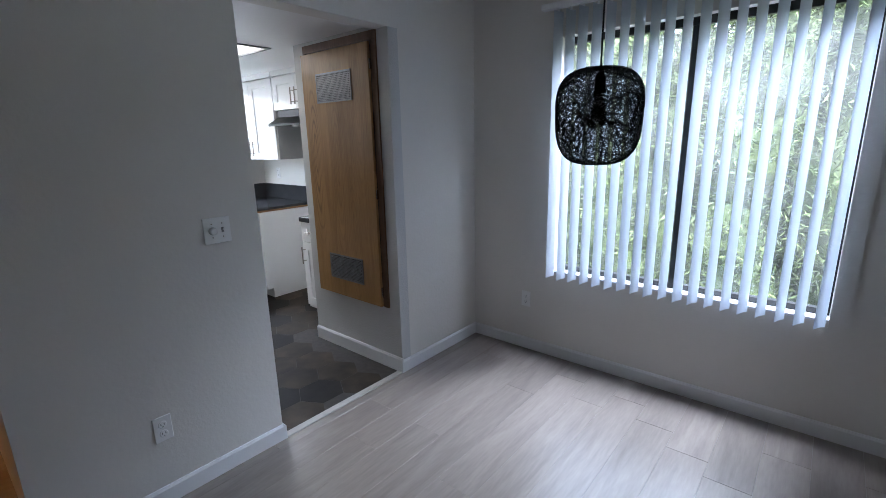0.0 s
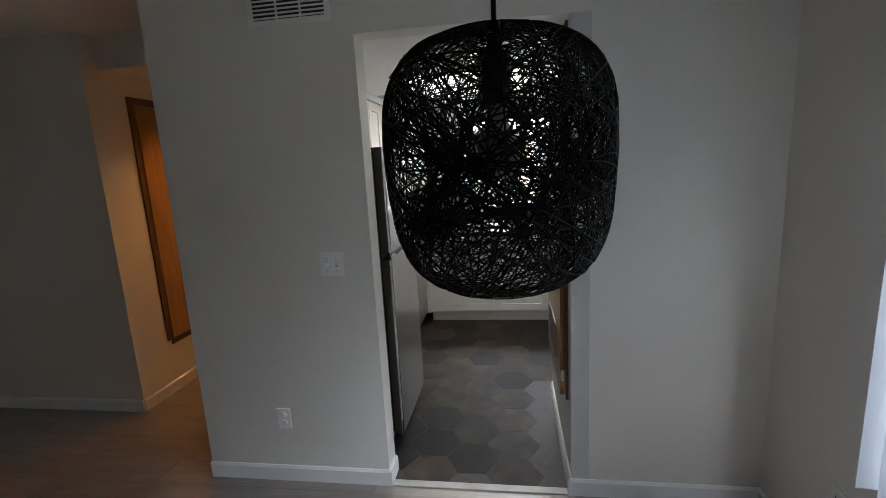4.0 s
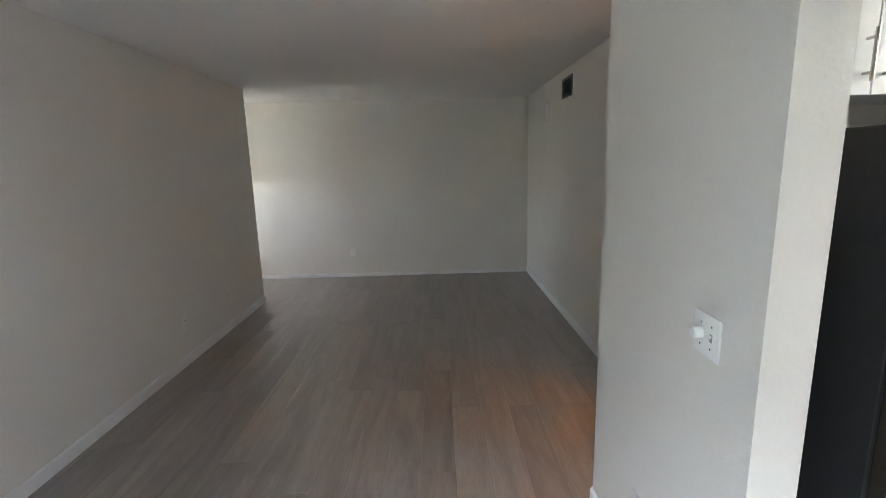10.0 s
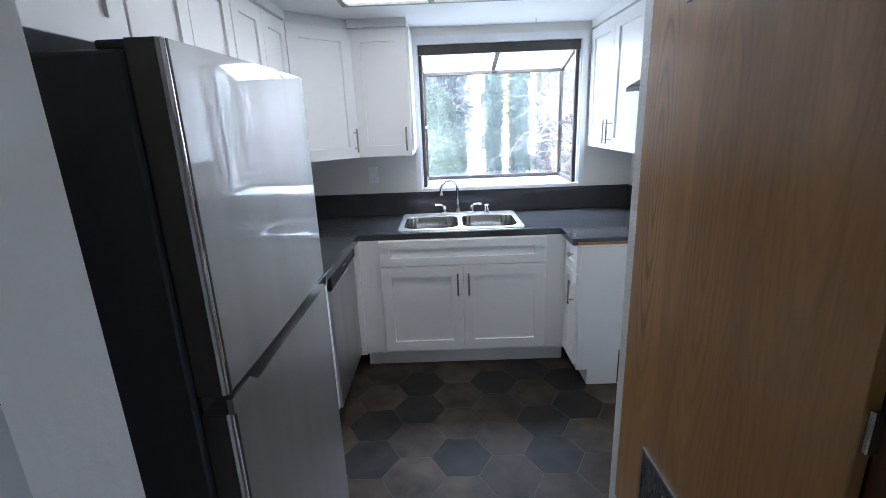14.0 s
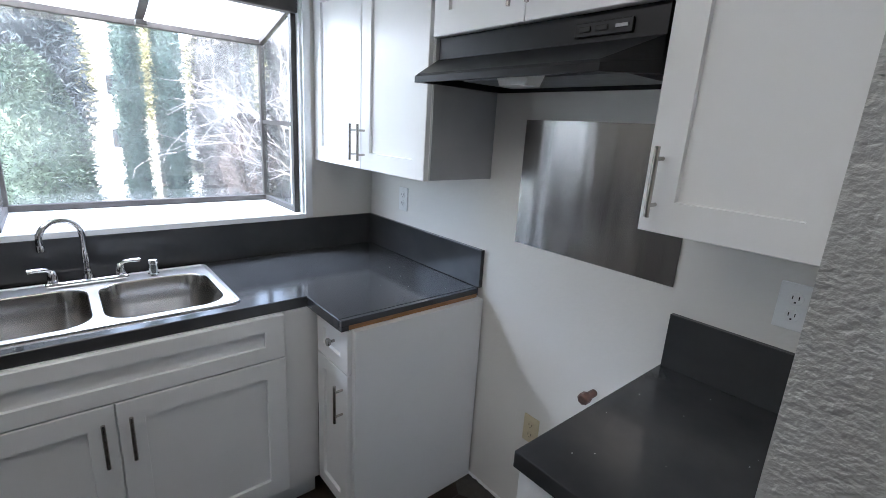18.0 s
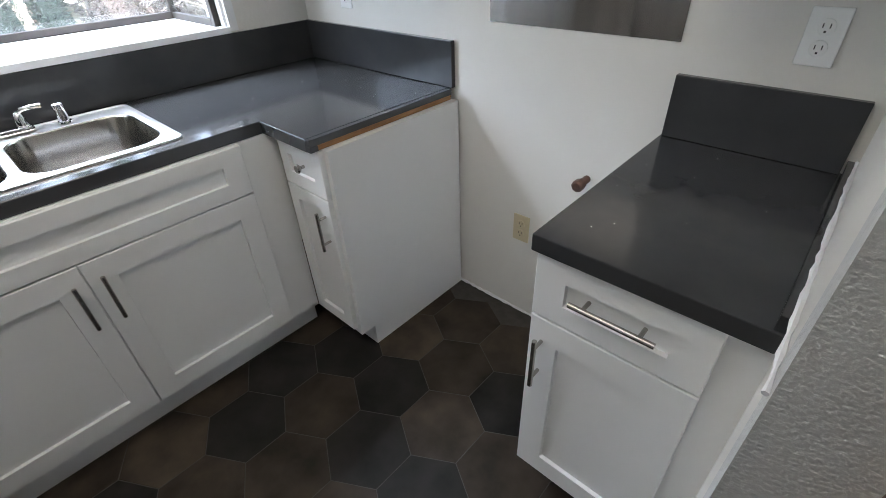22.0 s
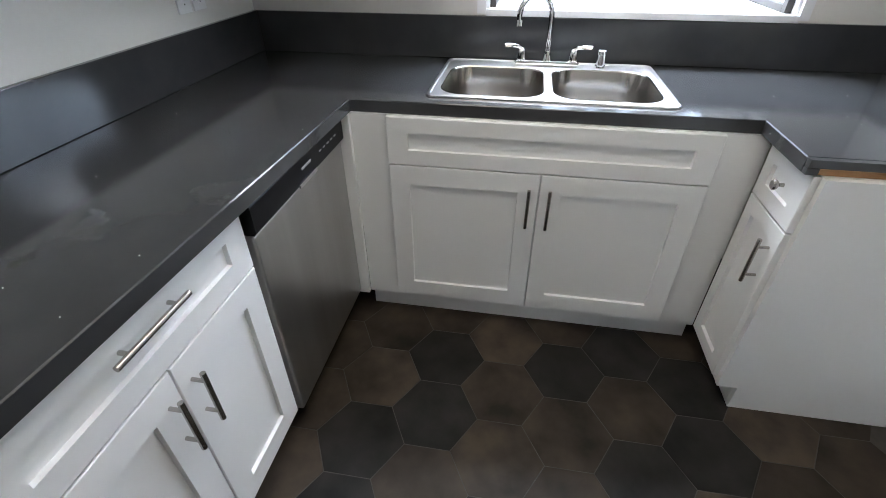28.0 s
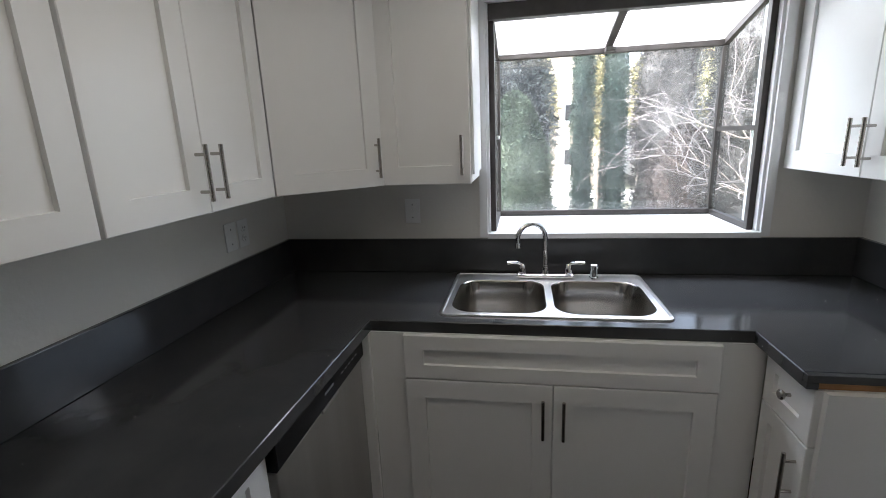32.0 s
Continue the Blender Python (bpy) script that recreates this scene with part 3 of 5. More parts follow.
# sink base with fillers
u = empty("base_cabinet", WEST(1.1), "white shaker sink base with two doors under a false drawer", "cabinet", "white base cabinets")
part("face_frame", boxes((0, 1.3, 0.0, 0.02, 0.1, 0.872)), M_CAB, u)
part("side_panel", boxes((0, 0.02, 0.021, 0.6, 0.1, 0.872)), M_CAB, u)
part("side_panel", boxes((1.28, 1.3, 0.021, 0.6, 0.1, 0.872)), M_CAB, u)
part("bottom_panel", boxes((0.021, 1.279, 0.021, 0.6, 0.1, 0.12)), M_CAB, u)
part("toe_kick", boxes((0.001, 1.299, 0.04, 0.06, 0.0, 0.099)), M_CAB, u)
front(u, "drawer_front", 0.127, 0.705, 1.04, 0.165, rail=0.053)
front(u, "door", 0.127, 0.118, 0.5185, 0.582, "tr")
front(u, "door", 0.6485, 0.118, 0.5185, 0.582, "tl")
# narrow unit beside the range gap
u = empty("base_cabinet", pose(-4.585, 2.405, 0), "narrow white base cabinet with drawer and door, tall end panel", "cabinet", "white base cabinets")
part("body", boxes((0.0, 0.249, 0.0, 0.6, 0.1, 0.872)), M_CAB, u)
part("end_panel", boxes((0.251, 0.27, 0.065, 0.6, 0.0, 0.1), (0.251, 0.27, -0.001, 0.6, 0.1, 0.872)), M_CAB, u)
part("toe_kick", boxes((0.001, 0.249, 0.065, 0.085, 0.0, 0.099)), M_CAB, u)
front(u, "drawer_front", 0.012, 0.705, 0.236, 0.165, "knob", stile=0.05, rail=0.05)
front(u, "door", 0.012, 0.128, 0.236, 0.572, "tr", stile=0.05)
# base left of the range gap's other side, under the small worktop
u = base_unit(pose(-3.565, 2.39, 0), 0.43, 0.62, "white base cabinet with one drawer over one door")
front(u, "drawer_front", 0.003, 0.705, 0.352, 0.165, "mid", rail=0.053, hl=0.17)
front(u, "door", 0.003, 0.128, 0.352, 0.572, "tl")
# base between dishwasher and fridge
u = base_unit(pose(-3.325, 1.036, 0, 0, 0, 180), 0.652, 0.55, "white base cabinet with wide drawer over two doors")
front(u, "drawer_front", 0.004, 0.705, 0.644, 0.165, "mid", rail=0.053, hl=0.185, lift=0.03)
front(u, "door", 0.004, 0.128, 0.32, 0.572, "tr")
front(u, "door", 0.328, 0.128, 0.32, 0.572, "tl")
part("filler", boxes((-0.122, -0.001, 0.0, 0.5, 0.1, 0.872)), M_CAB, u)
# filler between dishwasher and corner
part("filler", boxes((-4.604, -4.5845, 0.9, 1.0995, 0.1, 0.872)), M_CAB, tagged(empty("corner_filler", pose(0, 0, 0), "white corner filler strip beside the dishwasher", "cabinet")))


def upper_unit(m, width, z0, z1, doors, label, depth=0.305, gap=0.003, handles=None, extra=0.0):
    u = empty("wall_cabinet", m, label, "cabinet", "white wall cabinets")
    part("body", boxes((0, width + extra, 0.0, depth, z0, z1)), M_CAB, u)
    w = (width - gap * (doors + 1)) / doors
    for k in range(doors):
        h = (handles or ["br", "bl"])[k]
        front(u, "door", gap + k * (w + gap), z0 - 0.004, w, z1 - z0 - 0.006, h)
    part("crown_strip", boxes((0, width + extra, -0.024, depth, z1 + 0.001, ZK - 0.001)), M_CAB, u)
    return u


UZ, UT = 1.37, 2.14
# hood wall
u = upper_unit(pose(-5.23, 2.705, 0), 0.885, UZ, UT, 2, "white two-door wall cabinet beside the garden window")
# white cabinet side, its shade put into the grey colour
part("side_strip", boxes((0.887, 0.895, 0.0, 0.305, UZ, UT)), M_CAB_SHADE, u, "cabinet side greyed for its shade")
upper_unit(pose(-4.332, 2.705, 0), 0.768, 1.838, UT, 2, "short white wall cabinet above the range hood", handles=["br", "bl"])
upper_unit(pose(-3.556, 2.705, 0), 0.372, UZ - 0.008, UT, 1, "white single-door wall cabinet above the small worktop", handles=["bl"], extra=0.0405)
# wall behind the fridge
upper_unit(pose(-3.925, 0.785, 0, 0, 0, 180), 0.675, UZ, UT, 2, "white two-door wall cabinet above the worktop")
upper_unit(pose(-3.235, 0.785, 0, 0, 0, 180), 0.685, UZ, UT, 2, "white two-door wall cabinet next to the fridge")
upper_unit(pose(-2.35, 0.785, 0, 0, 0, 180), 0.88, 1.8, UT, 2, "short white wall cabinet above the fridge")
# window wall
u = upper_unit(pose(-4.915, 1.092, 0, 0, 0, 90), 0.36, UZ, UT, 1, "white single-door wall cabinet beside the garden window", handles=["br"])
part("side_strip", boxes((0.362, 0.37, 0.0, 0.3, UZ + 0.03, UT)), M_CAB, u)
# diagonal corner
u = empty("wall_cabinet", pose(-4.61, 0.79, 0, 0, 0, 135), "white diagonal corner wall cabinet with one door", "cabinet", "white wall cabinets")
bm = bmesh.new()
inv = (Matrix.Translation((-4.61, 0.79, 0)) @ Matrix.Rotation(radians(135), 4, "Z")).inverted()
pent = [inv @ Vector(p) for p in ((-4.608, 0.788, 0), (-4.912, 1.088, 0), (KW + 0.002, 1.088, 0), (KW + 0.002, KS + 0.002, 0), (-4.608, KS + 0.002, 0))]
extrude_profile(bm, [(p.x, p.y) for p in pent], UZ, UT, lambda a, b, s: Vector((a, b, s)))
part("body", bm, M_CAB, u)
bm = bmesh.new()
extrude_profile(bm, [(p.x, p.y) for p in pent], UT + 0.001, ZK - 0.001, lambda a, b, s: Vector((a, b, s)))
part("crown_strip", bm, M_CAB, u)
dw_ = math.hypot(0.305, 0.302)
front(u, "door", 0.004, UZ - 0.004, dw_ - 0.008, UT - UZ - 0.006, "br", y=-0.001)

# ---- worktops ----
CZ0, CZ1 = 0.874, 0.914
SX0, SX1, SY0, SY1 = -5.185, -4.665, 1.342, 2.15   # sink rim


def slab(outline, hole, c=0.0025):
    """A worktop plate over an outline, with an opening and an eased top edge."""
    bm = bmesh.new()
    k = len(outline)
    inset = []
    for i in range(k):
        p, q, r = (Vector(outline[j % k]) for j in (i - 1, i, i + 1))
        n1, n2 = (Vector((-(b - a).y, (b - a).x)).normalized() for a, b in ((p, q), (q, r)))
        inset.append(q + (n1 + n2) * c / (1 + n1.dot(n2)))
    low, mid, top = ([bm.verts.new((p[0], p[1], z)) for p in pts] for pts, z in ((outline, CZ0), (outline, CZ1 - c), (inset, CZ1)))
    for a, b in ((low, mid), (mid, top)):
        for i in range(k):
            bm.faces.new((a[i], a[(i + 1) % k], b[(i + 1) % k], b[i]))
    rims = [[bm.verts.new((x, y, z)) for x, y in hole] for z in (CZ0, CZ1)]
    for i in range(4):
        bm.faces.new((rims[0][i], rims[0][(i + 1) % 4], rims[1][(i + 1) % 4], rims[1][i]))
    for outer, inner in ((low, rims[0]), (top, rims[1])):
        loop = [bm.edges.get((r[i], r[(i + 1) % len(r)])) for r in (outer, inner) for i in range(len(r))]
        bmesh.ops.triangle_fill(bm, edges=loop, use_beauty=True)
    return bm


u = empty("worktop", pose(0, 0, 0), "charcoal quartz worktop running round three kitchen walls", "worktop")
part("slab", slab([(KW + 0.002, KS + 0.002), (-3.205, KS + 0.002), (-3.205, 1.07), (-4.609, 1.103), (-4.609, 2.362), (-4.356, 2.362), (-4.356, N - 0.002), (KW + 0.002, N - 0.002)],
                  [(SX0 + 0.02, SY0 + 0.02), (SX1 - 0.02, SY0 + 0.02), (SX1 - 0.02, SY1 - 0.02), (SX0 + 0.02, SY1 - 0.02)]), M_COUNTER, u)
part("backsplash", boxes((KW + 0.001, KW + 0.02, KS + 0.022, N - 0.022, CZ1 + 0.001, 1.077), bev=0.002), M_COUNTER, u)
part("backsplash", boxes((KW + 0.001, -3.205, KS + 0.001, KS + 0.02, CZ1 + 0.001, 1.077), bev=0.002), M_COUNTER, u)
part("backsplash", boxes((KW + 0.001, -4.335, N - 0.02, N - 0.001, CZ1 + 0.001, 1.077), bev=0.002), M_COUNTER, u)
part("edge_strip", boxes((-4.355, -4.342, 2.392, N - 0.022, CZ0 - 0.001, CZ1 - 0.0225)), M_PLY, u, "raw plywood edge left bare")
part("edge_lip", boxes((-4.3555, -4.336, 2.3625, N - 0.022, CZ1 - 0.022, CZ1 - 0.0005), (-4.3555, -4.336, 2.3625, 2.391, CZ0, CZ1 - 0.0225), bev=0.001), M_COUNTER, u)
u = empty("worktop", pose(0, 0, 0), "short charcoal quartz worktop between range gap and closet wall", "worktop")
part("slab", boxes((-3.572, KE - 0.004, 2.36, N - 0.002, CZ0, CZ1), bev=0.003), M_COUNTER, u)
part("backsplash", boxes((-3.567, KE - 0.024, N - 0.02, N - 0.001, CZ1 + 0.001, 1.077), bev=0.002), M_COUNTER, u)
part("backsplash", boxes((KE - 0.02, KE - 0.003, 2.362, N - 0.001, CZ1 + 0.001, 0.945), bev=0.002), M_COUNTER, u)


rc = random.Random(8)
bm = bmesh.new()
bead = [(KE - 0.004, 2.2 + 0.025 * i, 0.947 + rc.uniform(-0.002, 0.002)) for i in range(33)]
tube(bm, bead, [rc.uniform(0.0025, 0.0065) for _ in bead], 6)
solid("caulk_bead", bm, M_TRIM, "rough white caulk bead between worktop edge and closet wall", "caulk")


bm = bmesh.new()
bead = [(-4.325 + 0.02 * i, N - 0.003, 0.002 + rc.uniform(-0.001, 0.002)) for i in range(38)]
tube(bm, bead, [rc.uniform(0.003, 0.0085) for _ in bead], 6)
solid("caulk_bead", bm, M_TRIM, "rough crumbling caulk along the floor of the range gap", "caulk")


# ---- sink and tap ----
def rounded(x0, x1, y0, y1, r, k=6):
    pts = []
    for cx, cy, a0 in ((x1 - r, y1 - r, 0), (x0 + r, y1 - r, 90), (x0 + r, y0 + r, 180), (x1 - r, y0 + r, 270)):
        pts += [(cx + r * math.cos(radians(a0 + 90 * i / k)), cy + r * math.sin(radians(a0 + 90 * i / k))) for i in range(k + 1)]
    return pts


def bowl(bm, x0, x1, y0, y1, z, depth):
    """One sink bowl: lip, steep sides, rounded bottom with a drain."""
    rows = [(0.0, 0.0, 0.085), (0.002, -0.0015, 0.085), (0.004, -0.005, 0.085), (0.008, -depth * 0.5, 0.083), (0.014, -depth + 0.04, 0.08), (0.022, -depth + 0.018, 0.077), (0.036, -depth + 0.005, 0.07), (0.055, -depth, 0.06)]
    prev = None
    for inset, dz, r in rows:
        ring = [bm.verts.new((x, y, z + dz)) for x, y in rounded(x0 + inset, x1 - inset, y0 + inset, y1 - inset, r)]
        if prev:
            for i in range(len(ring)):
                bm.faces.new((prev[i], prev[(i + 1) % len(ring)], ring[(i + 1) % len(ring)], ring[i])).smooth = True
        prev = ring
    bm.faces.new(prev)
    return bm


sink = empty("sink", pose(0, 0, 0.914), "double-bowl stainless steel drop-in sink in the worktop", "sink")
ym = (SY0 + SY1) / 2
bx0, bx1 = SX0 + 0.1, SX1 - 0.035
by = [(SY0 + 0.035, ym - 0.014), (ym + 0.014, SY1 - 0.035)]
for a, b in by:
    hx, hy = (bx1 - bx0) / 2, (b - a) / 2
    part("bowl", bowl(bmesh.new(), -hx, hx, -hy, hy, 0.0045, 0.2), M_SINK_SHADED, sink, at=pose((bx0 + bx1) / 2, (a + b) / 2, 0))
# rim: a raised plate cut round the two bowls
bm = bmesh.new()
steps = [(0.0, 0.0005, 0.03), (0.0015, 0.006, 0.03), (0.005, 0.0085, 0.03), (0.011, 0.0085, 0.028), (0.0145, 0.005, 0.026), (0.018, 0.0045, 0.025)]
rolls = [[bm.verts.new((x, y, z)) for x, y in rounded(SX0 + i_, SX1 - i_, SY0 + i_, SY1 - i_, r_)] for i_, z, r_ in steps]
k = len(rolls[0])
for a, b in zip(rolls, rolls[1:]):
    for i in range(k):
        bm.faces.new((a[i], a[(i + 1) % k], b[(i + 1) % k], b[i])).smooth = True
inn = rolls[-1]
holes = []
for a, b in by:
    ring = [bm.verts.new((x, y, 0.0045)) for x, y in rounded(bx0, bx1, a, b, 0.085)]
    holes += [bm.edges.new((ring[i], ring[(i + 1) % len(ring)])) for i in range(len(ring))]
edges = holes + [e for e in bm.edges if e.verts[0] in inn and e.verts[1] in inn]
bmesh.ops.triangle_fill(bm, edges=edges, use_beauty=True)
part("rim", bm, M_RIM_LIT, sink)
for a, b in by:
    bm = bmesh.new()
    lathe(bm, [(0.04, 0), (0.042, 0.003), (0.036, 0.004), (0.03, 0.001)], 20, ((bx0 + bx1) / 2, (a + b) / 2, -0.1945))
    part("drain", bm, M_CHROME, sink)
FX, FY = -5.135, 1.742
tap = empty("kitchen_tap", pose(FX, FY, 0.922), "chrome gooseneck kitchen tap with two lever handles", "tap")
part("base_plate", boxes((-0.025, 0.025, -0.125, 0.125, 0, 0.016), bev=0.007), M_CHROME, tap)
bm = bmesh.new()
lathe(bm, [(0.02, 0.014), (0.016, 0.03), (0.0125, 0.045), (0.0125, 0.055)], 16)
arc = [(0, 0, 0.05), (0, 0, 0.18)] + [(0.4 * (0.065 - 0.065 * math.cos(radians(a))), -0.92 * (0.065 - 0.065 * math.cos(radians(a))), 0.18 + 0.065 * math.sin(radians(a))) for a in range(15, 196, 15)]
tube(bm, arc, 0.0105, 12)
tube(bm, [arc[-1], tuple(Vector(arc[-1]) + Vector((0.004, 0, -0.02)))], 0.0125, 12)
part("spout", bm, M_CHROME, tap)
for s in (-1, 1):
    bm = bmesh.new()
    lathe(bm, [(0.019, 0.014), (0.017, 0.04), (0.012, 0.055), (0.008, 0.06)], 14, (0, s * 0.1, 0))
    tube(bm, [(0, s * 0.1, 0.055), (0.012, s * 0.115, 0.066), (0.02, s * 0.14, 0.07), (0.024, s * 0.165, 0.069)], [0.008, 0.007, 0.0065, 0.0075], 8)
    part("lever", bm, M_CHROME, tap)
bm = bmesh.new()
lathe(bm, [(0.021, 0), (0.02, 0.006), (0.016, 0.008), (0.016, 0.045), (0.019, 0.047), (0.019, 0.062), (0.014, 0.065)], 18, (0, 0, 0))
solid("air_gap_cap", bm, M_CHROME, "chrome air gap cap on the sink rim", "cap").matrix_basis = pose(-5.125, 1.948, 0.921)

# ---- dishwasher ----
d = empty("dishwasher", pose(-3.982, 1.042, 0, 0, 0, 180), "stainless steel dishwasher with black control strip", "dishwasher")
part("body", boxes((0.004, 0.6, 0.03, 0.58, 0.1, 0.868)), M_BLACK, d)
part("door", boxes((0.004, 0.6, -0.024, 0.029, 0.115, 0.779), bev=0.006), M_DWSTEEL, d)
bm = bmesh.new()
extrude_profile(bm, [(-0.028, 0.782), (0.029, 0.782), (0.029, 0.868), (-0.026, 0.868), (-0.034, 0.858), (-0.034, 0.79)], 0.004, 0.6, lambda a, b, s: Vector((s, a, b)))
strip = part("control_strip", bm, M_STRIP, d, "black control strip with small markings")
part("latch", boxes((0.24, 0.36, -0.04, -0.0345, 0.784, 0.797), bev=0.002), M_CHROME, strip)
for i in range(5):
    part("button", boxes((0.4 + i * 0.03, 0.414 + i * 0.03, -0.036, -0.0342, 0.825, 0.829)), M_MARK, strip)
part("maker_mark", boxes((0.275, 0.335, -0.036, -0.0342, 0.824, 0.831)), M_MARK, strip)
part("kick_plate", boxes((0.004, 0.6, 0.05, 0.07, 0.0, 0.098)), M_BLACK, d)

# ---- fridge ----
FW = 0.655
f = empty("fridge", pose(-2.54, 0.482, 0, 0, 0, 0), "stainless top-freezer fridge with dark grey sides", "fridge")
# own x runs to -x of the room: built mirrored
part("cabinet", boxes((-FW, 0.0, 0.0, 0.73, 0.03, 1.692), bev=0.006), M_FRIDGE, f)
part("foot_grille", boxes((-FW + 0.02, -0.02, 0.02, 0.69, 0.0, 0.029)), M_BLACK, f)


def fridge_door(z0, z1):
    """A door slab with a bowed face and a soft edge."""
    bm = bmesh.new()
    prof = [(0.0, 0.74), (0.0, 0.782), (-0.004, 0.79)]
    n = 18
    prof += [(-0.006 - (FW - 0.012) * i / n, 0.79 + 0.005 * math.sin(math.pi * i / n) ** 0.8) for i in range(n + 1)]
    prof += [(-FW + 0.002, 0.786), (-FW, 0.778), (-FW, 0.74)]
    extrude_profile(bm, prof, z0, z1, lambda a, b, s: Vector((a, b, s)))
    for fc in bm.faces:
        c = fc.calc_center_median()
        fc.material_index = 0 if c.y > 0.783 or c.y > 0.74 and abs(fc.normal.z) < 0.5 and -FW + 0.01 < c.x < -0.01 else 1
        fc.smooth = abs(fc.normal.z) < 0.5 and fc.normal.y > 0.7
    return bm


fd = part("freezer_door", fridge_door(1.142, 1.705), [M_STEEL, M_TAUPE], f, "bowed stainless freezer door")
part("edge_trim", boxes((-0.0075, -0.002, 0.786, 0.7935, 1.143, 1.704), bev=0.0015), M_CHROME, fd)
part("edge_seam", boxes((-0.0135, -0.008, 0.788, 0.7932, 1.143, 1.704)), M_SLOT, fd)
ld = part("fridge_door", fridge_door(0.06, 1.104), [M_STEEL, M_TAUPE], f, "bowed stainless fridge door")
part("edge_trim", boxes((-0.0075, -0.002, 0.786, 0.7935, 0.061, 1.103), bev=0.0015), M_CHROME, ld)
part("edge_seam", boxes((-0.0135, -0.008, 0.788, 0.7932, 0.061, 1.103)), M_SLOT, ld)
part("gasket", boxes((-FW + 0.01, -0.008, 0.731, 0.739, 0.07, 1.69)), M_BLACK, f)
# pocket grip between the doors
part("grip_recess", boxes((-FW + 0.006, -0.1, 0.745, 0.76, 1.105, 1.141)), M_BLACK, f, "dark pocket grip between the doors")
bm = bmesh.new()
extrude_profile(bm, [(-0.001, 1.1045), (-0.001, 1.134), (-0.075, 1.134), (-0.105, 1.111), (-FW + 0.02, 1.111), (-FW + 0.004, 1.13), (-FW + 0.001, 1.13), (-FW + 0.001, 1.1045)], 0.7865, 0.797, lambda a, b, s: Vector((a, s, b)))
part("grip_lip", bm, M_STEEL, f, "stainless lip of the lower door")
part("hinge_cover", boxes((-0.07, -0.01, 0.69, 0.735, 1.6925, 1.706), bev=0.004), M_FRIDGE, f)

# ---- range hood, steel sheet ----
h = empty("range_hood", pose(-4.328, 0, 0), "black range hood under the short cabinet", "range hood")
bm = box(bmesh.new(), 0.002, 0.756, 2.712, N - 0.002, 1.74, 1.834)
lip = [(0.06, 2.574), (0.695, 2.574), (0.756, 2.712), (0.756, N - 0.002), (0.002, N - 0.002), (0.002, 2.712)]
a = [bm.verts.new((x, y, 1.708 if k < 2 else 1.7395)) for k, (x, y) in enumerate([(0.064, 2.582), (0.691, 2.582)] + lip[2:])]
a[2].co.z, a[5].co.z = 1.768, 1.768
a[2].co.y = a[5].co.y = 2.71
m1 = [bm.verts.new((x, y, 1.7 if k < 2 else 1.72)) for k, (x, y) in enumerate(lip)]
m2 = [bm.verts.new((x, y, 1.682 if k < 2 else 1.69)) for k, (x, y) in enumerate(lip)]
for r0, r1 in ((a, m1), (m1, m2)):
    for k in range(6):
        bm.faces.new((r0[k], r0[(k + 1) % 6], r1[(k + 1) % 6], r1[k]))
bm.faces.new((a[0], a[1], a[2], a[5]))
inner = [bm.verts.new(p) for p in ((0.075, 2.592, 1.683), (0.68, 2.592, 1.683), (0.738, 2.715, 1.69), (0.738, N - 0.01, 1.69), (0.02, N - 0.01, 1.69), (0.02, 2.715, 1.69))]
deep = [bm.verts.new((v.co.x, v.co.y, 1.712)) for v in inner]
for r0, r1 in ((m2, inner), (inner, deep)):
    for k in range(6):
        bm.faces.new((r0[k], r0[(k + 1) % 6], r1[(k + 1) % 6], r1[k]))
bm.faces.new(deep)
part("shell", bm, M_HOOD, h)
part("control_panel", boxes((0.53, 0.68, 2.704, 2.7095, 1.78, 1.812), bev=0.002), M_BLACK, h, "small control panel with switches")
for i in range(2):
    part("switch", boxes((0.545 + 0.045 * i, 0.575 + 0.045 * i, 2.7, 2.7035, 1.79, 1.802), bev=0.001), M_SLOT, h)
part("badge", boxes((0.64, 0.67, 2.7005, 2.7035, 1.793, 1.8)), M_GRILLE, h)
bm = bmesh.new()
extrude_profile(bm, [(0.33, 1.7), (0.45, 1.7), (0.435, 1.672), (0.345, 1.672)], 2.65, 2.71, lambda a, b, s: Vector((a, s, b)))
part("lamp_lens", bm, M_PLASTIC, h, "milky white lamp lens under the hood")
part("filter", boxes((0.1, 0.66, 2.74, 2.98, 1.7, 1.709)), M_GRILLE, h)
st = empty("splash_plate", pose(-4.18, N, 1.15), "dull stainless sheet screwed to the wall over the range gap", "steel sheet")
part("sheet", boxes((0, 0.6, -0.0035, -0.0015, 0, 0.448)), M_STEELX, st)
for sx, sz in ((0.012, 0.012), (0.588, 0.012), (0.012, 0.436), (0.588, 0.436)):
    bm = bmesh.new()
    tube(bm, [(sx, -0.001, sz), (sx, -0.006, sz)], 0.004, 8)
    part("screw", bm, M_NICKEL, st)


